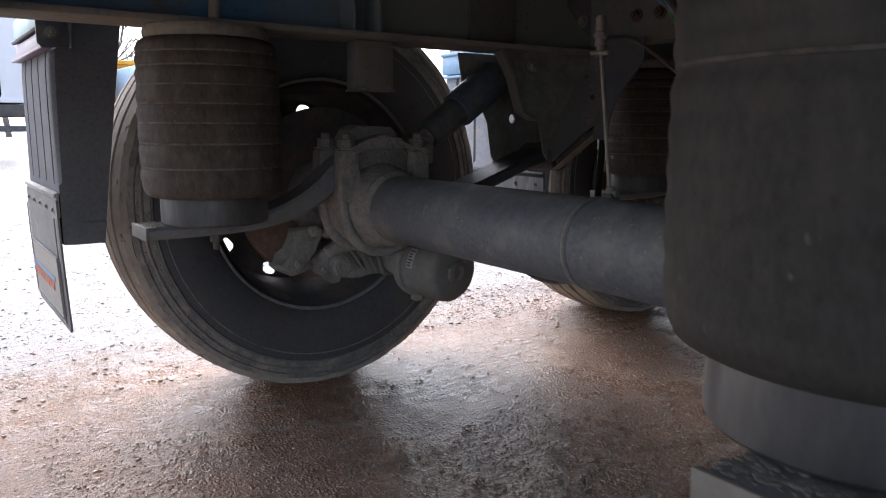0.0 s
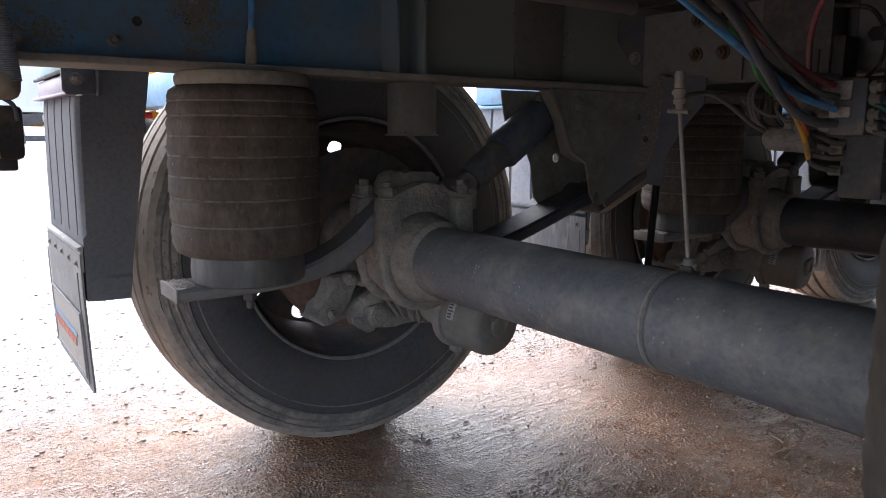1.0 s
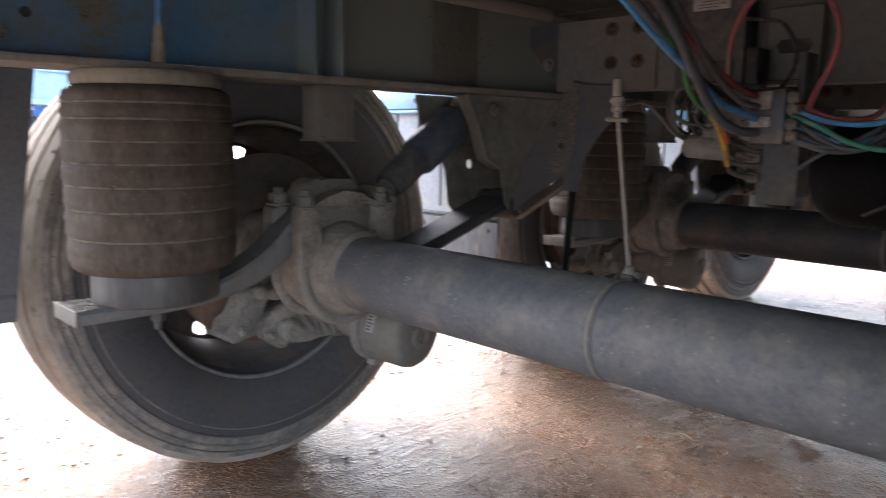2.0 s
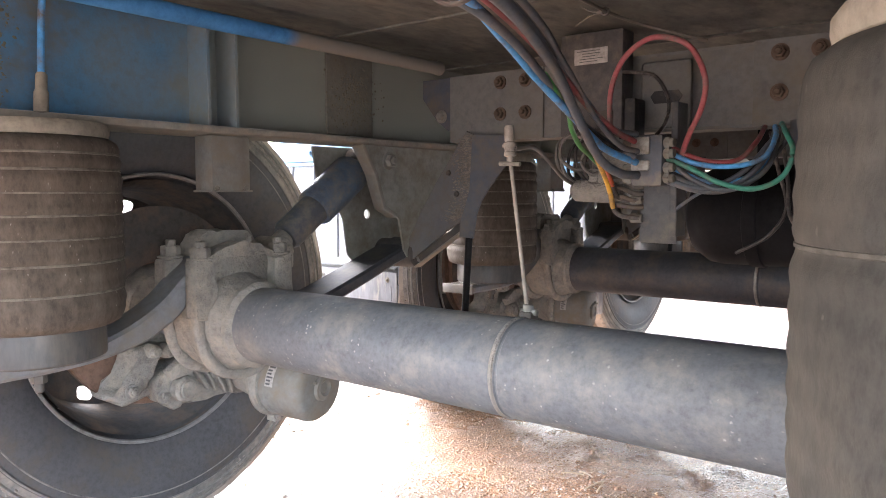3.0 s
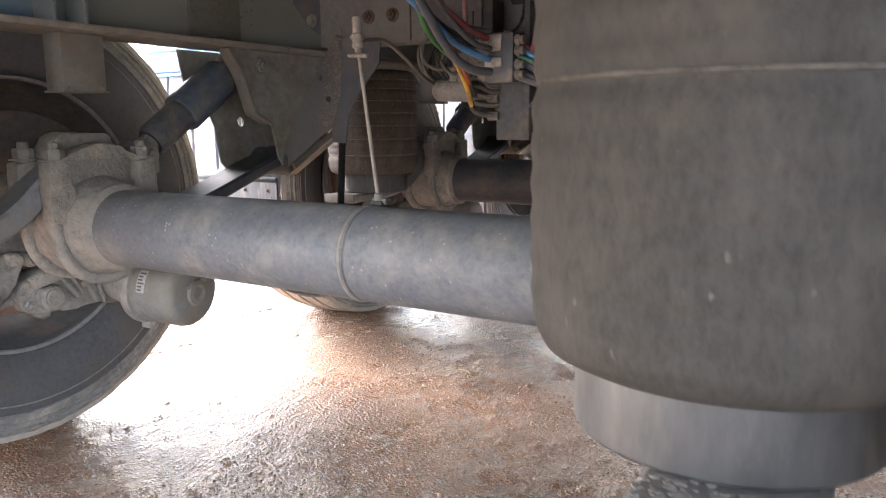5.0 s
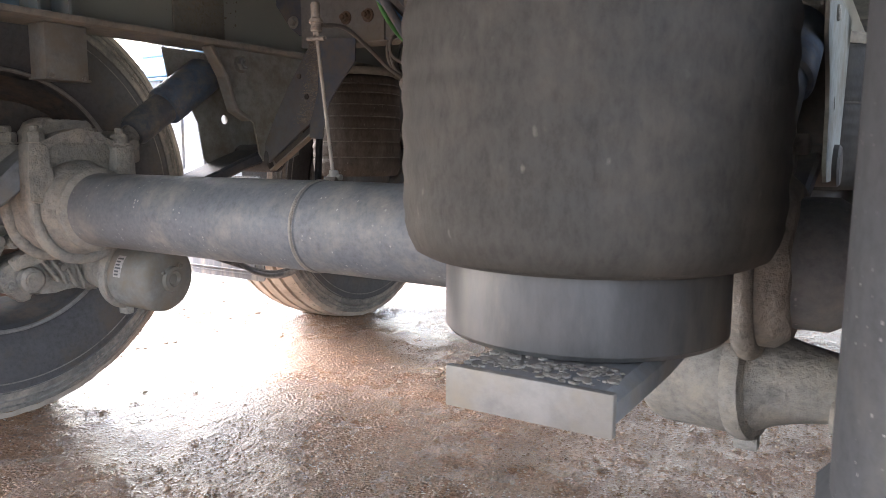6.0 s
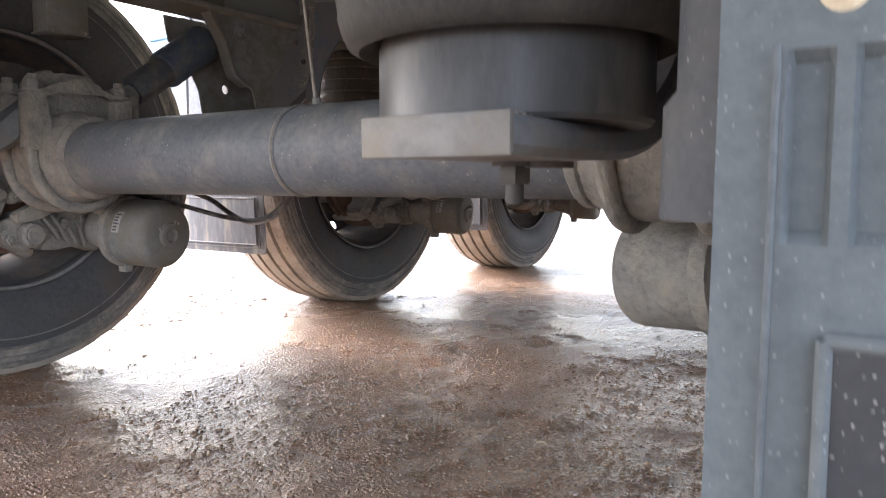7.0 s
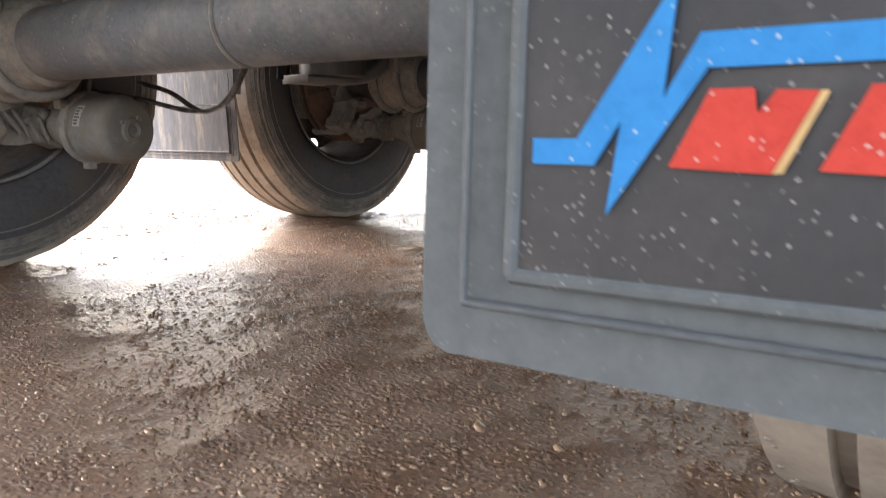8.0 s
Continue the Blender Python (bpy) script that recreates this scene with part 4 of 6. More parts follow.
            part("nut", bm, M_MUDDY, u)
    bm = bmesh.new()
    rod(bm, (ax, -0.36, 0.4665), (ax, -0.36, 0.462), 0.020, seg=16)
    nut(bm, (s * SPRING_X, SPRING_Y, 0.4665), 0.013, 0.014, 0.016, (0, 0, -1))
    part("piston_nut", bm, M_DARK, t)
    return t


def build_spring(s, y):
    t = thing("air_spring", "dusty black rubber air spring bellows with pale mould lines", "air spring", pose(s * SPRING_X, y + SPRING_Y, 0), "air springs")
    rnd = random.Random(5)
    o, e = (0, 0, 0), (0, 0, 1)
    bm = bmesh.new()
    cords = (0.603, 0.649, 0.687, 0.723, 0.757, 0.792, 0.817) if s < 0 else (0.724,)
    prof = [(0.090, 0.578), (0.100, 0.563), (0.108, 0.551), (0.118, 0.546), (0.126, 0.550), (0.131, 0.560)]
    z = 0.570
    while z < 0.822:
        r = 0.1335 + 0.0020 * math.sin((z - 0.55) / 0.27 * math.pi)
        r += 0.0007 * math.sin(z * 260)
        r -= 0.0026 * sum(math.exp(-((z - c) / 0.0075) ** 2) for c in cords)
        prof.append((r, z))
        z += 0.004
    prof += [(0.132, 0.826), (0.128, 0.836), (0.118, 0.843), (0.105, 0.846)]
    lathe(bm, prof, o, e, 72)
    for v in bm.verts:
        if 0.56 < v.co.z < 0.83:
            a = math.atan2(v.co.y, v.co.x)
            k = 1 + 0.004 * noise.noise((math.cos(a) * 2.5, math.sin(a) * 2.5, v.co.z * 6))
            v.co.x, v.co.y = v.co.x * k, v.co.y * k
    bag = part("bellows", bm, M_RUBBER_LIT_DUSTY if s < 0 else M_RUBBER, t)
    for zz in cords:
        bm = bmesh.new()
        r = 0.1315 + 0.0020 * math.sin((zz - 0.55) / 0.27 * math.pi)
        lathe(bm, [(r - 0.002, zz - 0.0026), (r + 0.0006, zz - 0.0012), (r + 0.0006, zz + 0.0012), (r - 0.002, zz + 0.0026)], o, e, 72)
        for v in bm.verts:
            a = math.atan2(v.co.y, v.co.x)
            k = 1 + 0.004 * noise.noise((math.cos(a) * 2.5, math.sin(a) * 2.5, v.co.z * 6))
            v.co.x, v.co.y = v.co.x * k, v.co.y * k
        part("mould_line", bm, M_CORD if s < 0 else M_CORD_DARK, bag, "pale dusty mould line")
    bm = bmesh.new()
    lathe(bm, [(0, 0.840), (0.108, 0.840), (0.116, 0.845), (0.118, 0.852), (0.118, 0.860), (0.113, 0.867), (0, 0.867)], o, e, 64)
    part("bead_plate", bm, M_BEAD, t, "dust-covered top bead plate")
    bm = bmesh.new()
    lathe(bm, [(0, 0.4915), (0.100, 0.4915), (0.103, 0.495), (0.103, 0.548), (0.099, 0.560), (0, 0.560)], o, e, 64)
    part("piston", bm, M_PISTON, t, "grey plastic piston")
    return t


def build_shock(s, y):
    t = thing("shock_absorber", "dark blue-grey shock absorber slanting between hanger and axle", "shock absorber", pose(0, y, 0), "shock absorbers")
    x = s * 0.665
    lo, hi = Vector((x, 0.135, 0.632)), Vector((x, 0.425, 0.835))
    d = (hi - lo).normalized()
    L = (hi - lo).length
    bm = bmesh.new()
    lathe(bm, [(0, 0.045), (0.030, 0.045), (0.036, 0.055), (0.0365, 0.19), (0, 0.19)], lo, hi, 32)
    part("damper_tube", bm, M_BRACKET, t)
    bm = bmesh.new()
    lathe(bm, [(0.037, 0.150), (0.044, 0.152), (0.046, 0.158), (0.046, L - 0.055), (0.040, L - 0.045), (0, L - 0.045)], lo, hi, 36)
    part("dust_cover", bm, M_SHOCK, t, "dark blue dust cover")
    for c in (lo, hi):
        bm = bmesh.new()
        rod(bm, c - Vector((0.04, 0, 0)), c + Vector((0.04, 0, 0)), 0.030, seg=24, bevel=0.004)
        rod(bm, c - Vector((0.058, 0, 0)), c + Vector((0.058, 0, 0)), 0.013, seg=12, bevel=0.002)
        rod(bm, c, c + d * (0.06 if c is lo else -0.06), 0.022, seg=16)
        part("eye", bm, M_MUDDY, t)
    bm = bmesh.new()
    box(bm, (x, 0.125, 0.612), (0.085, 0.075, 0.04), 0.008)
    part("lower_bracket", bm, M_MUDDY, t)
    return t


def build_hanger(s, y):
    t = thing("hanger_bracket", "welded steel suspension hanger bracket under the frame, dusty and chipped", "bracket", pose(0, y, 0), "hanger brackets")
    inner = [(0.345, 0.866), (0.385, 0.800), (0.415, 0.722), (0.455, 0.705), (0.478, 0.690), (0.497, 0.610), (0.512, 0.590), (0.570, 0.585), (0.640, 0.610), (0.690, 0.780), (0.715, 0.866)]
    outer = [(0.300, 0.866), (0.315, 0.790), (0.375, 0.735), (0.400, 0.690), (0.415, 0.600), (0.440, 0.575), (0.590, 0.575), (0.640, 0.610), (0.690, 0.780), (0.715, 0.866)]
    lo, hi = sorted((s * 0.597, s * 0.603))
    bm = bmesh.new()
    prism(bm, inner, "x", lo, hi)
    part("inner_plate", bm, M_HANGER, t)
    bm = bmesh.new()
    lo, hi = sorted((s * 0.712, s * 0.718))
    ring = [(0.484 + 0.0105 * math.cos(a), 0.701 + 0.0125 * math.sin(a)) for a in np.linspace(1.1 * math.pi, 1.1 * math.pi - math.tau, 15)]
    k = 3
    prism(bm, outer[:k + 1] + ring + outer[k:], "x", lo, hi)
    part("outer_plate", bm, M_HANGER, t)
    bm = bmesh.new()
    edge = [(0.340, 0.864), (0.382, 0.800), (0.412, 0.720), (0.452, 0.700)]
    for a, b in zip(edge, edge[1:]):
        c = ((a[0] + b[0]) / 2, (a[1] + b[1]) / 2)
        ln = math.hypot(b[0] - a[0], b[1] - a[1]) + 0.006
        box(bm, (s * 0.600, *c), (0.034, ln, 0.012), 0.003, Matrix.Rotation(math.atan2(b[1] - a[1], b[0] - a[0]), 4, "X"))
    part("edge_flange", bm, M_STEEL, t, "dusty bent edge flange")
    bm = bmesh.new()
    prism(bm, [(0.690, 0.866), (0.666, 0.780), (0.618, 0.612), (0.630, 0.606), (0.680, 0.776), (0.704, 0.866)], "x", s * 0.66 - 0.056, s * 0.66 + 0.056)
    part("front_plate", bm, M_DARK, t)
    bm = bmesh.new()
    rod(bm, (s * 0.585, 0.545, 0.600), (s * 0.73, 0.545, 0.600), 0.036, seg=28, bevel=0.004)
    part("pivot_bush", bm, M_DARK, t)
    bm = bmesh.new()
    nut(bm, (s * 0.596, 0.545, 0.600), 0.022, 0.02, 0.01, (-s, 0, 0))
    part("bolt", bm, M_STEEL, t)
    bm = bmesh.new()
    nut(bm, (s * 0.596, 0.438, 0.832), 0.016, 0.014, 0.006, (-s, 0, 0))
    part("bolt", bm, M_STEEL, t)
    return t


# ---- mudguards ----
def flap_y(s, z):
    """The hanging flaps' bend: the left ones sway forward, the right ones back."""
    return -0.626 + (0.010 if s < 0 else -0.012) * (max(0.0, 0.545 - z) / 0.297) ** 1.5


def build_guard(s, y, clamp, slots=True):
    """Rear quarter of a plastic mudguard with its hanging flap."""
    t = thing("mudguard", "grey ribbed plastic mudguard with a hanging rubber flap", "mudguard", pose(0, y, 0), "mudguards")
    dx = 0.0 if s < 0 else 0.001
    fx, z0, wide = 0.841 + dx, 0.248 if s < 0 else 0.262, 0.43
    if not slots:
        fx, z0, wide = 0.760, 0.236, 0.511
    bm = bmesh.new()
    prof = [(0.834, 0.0), (0.836, 0.30), (0.838, 0.70), (0.842, 0.93), (0.850, 0.985), (0.862, 1.0)]
    if s > 0:
        prof = [(0.810, 0.0), (0.812, 0.35), (0.816, 0.60), (0.824, 0.82), (0.834, 0.95), (0.848, 1.0)]
    for xx in (0.893, 0.993, 1.093, 1.193):
        prof += [(xx, 1.0), (xx + 0.003, 0.93), (xx + 0.009, 0.93), (xx + 0.012, 1.0)]
    prof += [(1.262, 1.0), (1.275, 0.85)]
    levels = [0.437, 0.441, 0.480, 0.486, 0.560, 0.566, 0.64, 0.72, 0.80, 0.87, 0.93, 0.98]
    rows = []
    for z in levels:
        front = -0.540 + 0.06 * (z - 0.437) / 0.45
        lean = 0.03 * max(0.0, (z - 0.75) / 0.25) ** 2
        proud = 0.005 if z < 0.483 else 0.0
        plain = z < 0.563
        rows.append([bm.verts.new((s * (xx - (proud if f < 0.92 else 0)), front + (-0.617 + lean - front) * (1.0 if plain and f == 0.93 else f), z)) for xx, f in prof])
    for a, b in zip(rows, rows[1:]):
        for k in range(len(prof) - 1):
            bm.faces.new((a[k], a[k + 1], b[k + 1], b[k]))
    bmesh.ops.recalc_face_normals(bm, faces=bm.faces)
    bmesh.ops.solidify(bm, geom=bm.faces[:], thickness=0.004)
    # left shells use the copies lightened for daylight
    part("shell", bm, M_GUARD if s > 0 else M_GUARD_LIT_DUSTY if slots else M_GUARD_SKYLIT, t)
    bm = bmesh.new()
    box(bm, (s * (fx + wide / 2), -0.6215, 0.520), (wide, 0.006, 0.052), 0.002)
    box(bm, (s * (fx + wide / 2), -0.6245, 0.540), (wide, 0.010, 0.010), 0.004)
    strip = part("clamp_strip", bm, M_STRIP_LIT_DUSTY if s < 0 and slots else M_STRIP, t, "pale strip holding the flap")
    for k in range(5):
        bm = bmesh.new()
        c = Vector((s * (fx + 0.035 + k * 0.088), -0.6245, 0.508))
        lathe(bm, [(0, 0), (0.0078, 0), (0.0082, 0.001), (0.0074, 0.0022), (0.004, 0.0024), (0.0036, 0.0050), (0.0022, 0.0062), (0, 0.0062)], c, c + Vector((0, -1, 0)), 24)
        part("screw", bm, M_ZINC if s > 0 else M_STEEL, strip, "yellowish zinc screw with washer" if s > 0 else "grey dusty screw")
    # bracket that carries the guard: a plate along the trailer with a turned lip and a bolt
    bm = bmesh.new()
    prism(bm, [(-0.646, 0.835), (-0.639, 0.827), (-0.592, 0.829), (-0.588, 0.886), (-0.646, 0.886)], "x", s * 0.768 - 0.003, s * 0.768 + 0.003, 0.0015)
    box(bm, (s * 0.760, -0.589, 0.857), (0.022, 0.005, 0.060), 0.0015)
    box(bm, (s * 0.800, -0.612, 0.852), (0.066, 0.005, 0.050), 0.0015)
    br = part("bracket", bm, M_BRACKET, t, "dark blue-grey mounting bracket")
    bm = bmesh.new()
    nut(bm, (s * 0.765, -0.622, 0.855), 0.0085, 0.008, 0.006, (-s, 0, 0))
    part("bolt", bm, M_BOLT, br)
    bm = bmesh.new()
    if slots:
        box(bm, (s * 1.045, -0.6160, 0.853), (0.47, 0.010, 0.036), 0.003)
        box(bm, (s * 1.045, -0.6220, 0.832), (0.47, 0.022, 0.006), 0.002)
    else:
        box(bm, (s * 1.06, -0.620, 0.882), (0.42, 0.018, 0.066), 0.005)
        box(bm, (s * 1.06, -0.6215, 0.842), (0.42, 0.012, 0.010), 0.003)
        box(bm, (s * 1.06, -0.6225, 0.915), (0.42, 0.026, 0.012), 0.004)
        nut(bm, (s * 1.09, -0.629, 0.875), 0.012, 0.010, 0.006, (0, -1, 0))
    part("clamp_rail", bm, clamp, t, "clamping rail across the guard")
    if slots:
        bm = bmesh.new()
        box(bm, (s * 1.045, -0.620, 0.877), (0.47, 0.020, 0.007), 0.002, Matrix.Rotation(0.3, 4, "X"))
        part("rail_edge", bm, M_STRIP, t, "pale bent edge of the rail")
        bm = bmesh.new()
        box(bm, (s * 1.065, -0.612, 0.906), (0.51, 0.012, 0.052), 0.003)
        part("top_plate", bm, M_TEAL, t, "teal-painted top plate")
    # flap
    bm = bmesh.new()
    x0, x1, z1 = fx, fx + wide, 0.530
    yf = lambda z: flap_y(s, z)
    grooves = [(0.0200 + 0.0185 * k, 0.0335 + 0.0185 * k) for k in range(7)]
    us = sorted({0.0, 0.010, 0.4, 0.406, wide, *[g + e for a, b in grooves for g, e in ((a, 0), (a, 0.002), (b, -0.002), (b, 0))]})
    zs = [z1, 0.498, 0.491, 0.487, 0.470, 0.450, 0.436, 0.432, 0.41, 0.37, 0.33, 0.30, 0.28, z0 + 0.014, z0 + 0.009, z0 + 0.005, z0 + 0.002, z0]
    rc = 0.014
    rows = []
    for z in zs:
        row = []
        for u in us:
            deep = 0.0042 if slots and s > 0 and 0.434 < z < 0.489 and any(a + 0.001 < u < b - 0.001 for a, b in grooves) else 0.0
            inset = rc - math.sqrt(max(0.0, rc ** 2 - max(0.0, rc - (z - z0)) ** 2)) if u in (0.0, wide) else 0.0
            row.append(bm.verts.new((s * (x0 + u + (inset if u == 0.0 else -inset) * 0.7), yf(z) + deep, z)))
        rows.append(row)
    for a, b in zip(rows, rows[1:]):
        for k in range(len(us) - 1):
            bm.faces.new((a[k], a[k + 1], b[k + 1], b[k]))
    bmesh.ops.recalc_face_normals(bm, faces=bm.faces)
    bmesh.ops.solidify(bm, geom=bm.faces[:], thickness=0.004)
    rubber = M_FLAP_PALE if not slots else M_FLAP if s > 0 else M_FLAP_LIT_DUSTY
    flap = part("flap", bm, rubber, t, "grey rubber mud flap spattered with mud" if slots else "dust-pale rubber mud flap")
    y_at = lambda z: yf(z) - 0.004
    bm = bmesh.new()
    zp = np.linspace(z0 + 0.030, 0.402, 7)
    grid = [[bm.verts.new((s * xx, y_at(z) - 0.0006, z)) for xx in np.linspace(x0 + 0.0365, x1 - 0.0365, 5)] for z in zp]
    for a, b in zip(grid, grid[1:]):
        for k in range(4):
            bm.faces.new((a[k], a[k + 1], b[k + 1], b[k]))
    bmesh.ops.recalc_face_normals(bm, faces=bm.faces)
    bmesh.ops.solidify(bm, geom=bm.faces[:], thickness=0.001)
    part("panel", bm, M_FLAP_PALE if not slots else M_PANEL if s > 0 else M_PANEL_PALE, flap, "smooth dark inset panel" if s > 0 and slots else "pale inset panel")

    def ridge(a, b, r, mt, label):
        bm = bmesh.new()
        pts = [(s * (a[0] + (b[0] - a[0]) * k / 6), y_at(a[1] + (b[1] - a[1]) * k / 6), a[1] + (b[1] - a[1]) * k / 6) for k in range(7)]
        hose(bm, pts, r, 8, 2)
        part("rib", bm, mt, flap, label)
    for a, b in (((x0 + 0.018, z0 + 0.018), (x1 - 0.018, z0 + 0.018)), ((x0 + 0.018, z0 + 0.018), (x0 + 0.018, 0.492)), ((x1 - 0.018, z0 + 0.018), (x1 - 0.018, 0.492))):
        ridge(a, b, 0.0013, M_RIB if s > 0 else rubber, "raised pale border rib")
    for a, b in (((x0 + 0.0345, z0 + 0.028), (x1 - 0.0345, z0 + 0.028)), ((x0 + 0.0345, z0 + 0.028), (x0 + 0.0345, 0.404)), ((x1 - 0.0345, z0 + 0.028), (x1 - 0.0345, 0.404)), ((x0 + 0.0345, 0.404), (x1 - 0.0345, 0.404))):
        ridge(a, b, 0.0026, rubber, "raised panel frame")
    return t


# ---- chassis ----
def build_rail(s):
    t = thing("frame_rail", "blue-painted steel trailer frame rail, scuffed and caked with mud", "frame rail", pose(0, 0, 0), "frame rails")
    y0, y1 = -2.6, 9.0
    ym, yl = (y0 + y1) / 2, y1 - y0
    bm = bmesh.new()
    box(bm, (s * RAIL_X, ym, (0.881 + DECK_Z) / 2), (0.008, yl, DECK_Z - 0.881))
    part("web", bm, M_RAIL, t)
    bm = bmesh.new()
    box(bm, (s * RAIL_X, ym, 0.8745), (0.130, yl, 0.013), 0.003)
    part("lower_flange", bm, M_FLANGE, t, "dusty lower flange")
    for a in AXLES:
        for yy, w in ((-0.045, 0.062),):
            for k in (-1, 1):
                bm = bmesh.new()
                box(bm, (s * (RAIL_X - 0.034), a + yy + k * w / 2, 0.983), (0.060, 0.006, 0.204))
                part("stiffener", bm, M_RAIL, t)
        bm = bmesh.new()
        box(bm, (s * (RAIL_X - 0.0075), a + 0.345, 0.983), (0.007, 0.15, 0.19), 0.002)
        part("doubler_plate", bm, M_MUDRAIL, t, "plate crusted with dried mud")
        # stop box under the flange
        bm = bmesh.new()
        box(bm, (s * 0.644, a - 0.001, 0.814), (0.056, 0.090, 0.107), 0.003)
        box(bm, (s * 0.644, a - 0.001, 0.7595), (0.062, 0.096, 0.004), 0.001)
        stop = part("bump_stop", bm, M_STEEL, t, "plain square steel stop box")
        for yy in (-0.035, 0.033):
            bm = bmesh.new()
            nut(bm, (s * 0.618, a + yy, 0.764), 0.005, 0.004, 0.003, (-s, 0, 0))
            part("bolt", bm, M_BOLT, stop)
    if s < 0:
        for yy, zz, r in ((-0.583, 0.912, 0.0085), (-0.72, 0.905, 0.0085), (-0.45, 0.99, 0.007)):
            bm = bmesh.new()
            nut(bm, (-RAIL_X + 0.004, yy, zz), r, 0.010, 0.006, (1, 0, 0))
            part("bolt", bm, M_STEEL, t)
        for yy, zz, r in ((-0.545, 0.945, 0.0065), (-0.462, 0.951, 0.005), (-0.441, 0.952, 0.005)):
            bm = bmesh.new()
            lathe(bm, [(0, 0.0045), (r * 0.7, 0.0045), (r, 0.0048), (r * 1.25, 0.004)], (-RAIL_X, yy, zz), (-RAIL_X + 1, yy, zz), 16)
            part("bolt_hole", bm, M_BLACK, t, "small dark bolt hole")
        # crusts of dried mud
        rnd = random.Random(3)
        bm = bmesh.new()
        for cy, cz, sy, sz, count in ((-0.445, 0.972, 0.020, 0.032, 1300), (-0.70, 0.915, 0.03, 0.018, 400), (0.36, 0.97, 0.035, 0.04, 700), (-0.43, 1.03, 0.02, 0.02, 300)):
            for k in range(count):
                yy, zz = rnd.gauss(cy, sy), rnd.gauss(cz, sz)
                if 0.884 < zz < 1.08:
                    r = 0.0008 + 0.0026 * rnd.random() ** 2
                    m = Matrix.Translation((-RAIL_X + (0.0115 if cy > 0 else 0.0045), yy, zz)) @ Matrix.Rotation(rnd.uniform(0, 3), 4, "X") @ Matrix.Diagonal((0.35 * r, r, r * rnd.uniform(0.5, 1.6), 1))
                    bmesh.ops.create_icosphere(bm, subdivisions=1, radius=1, matrix=m)
        tagged(part("mud_crust", bm, M_CRUST, t, "crumbly crust of dried mud"), kind="stuff")
    return t


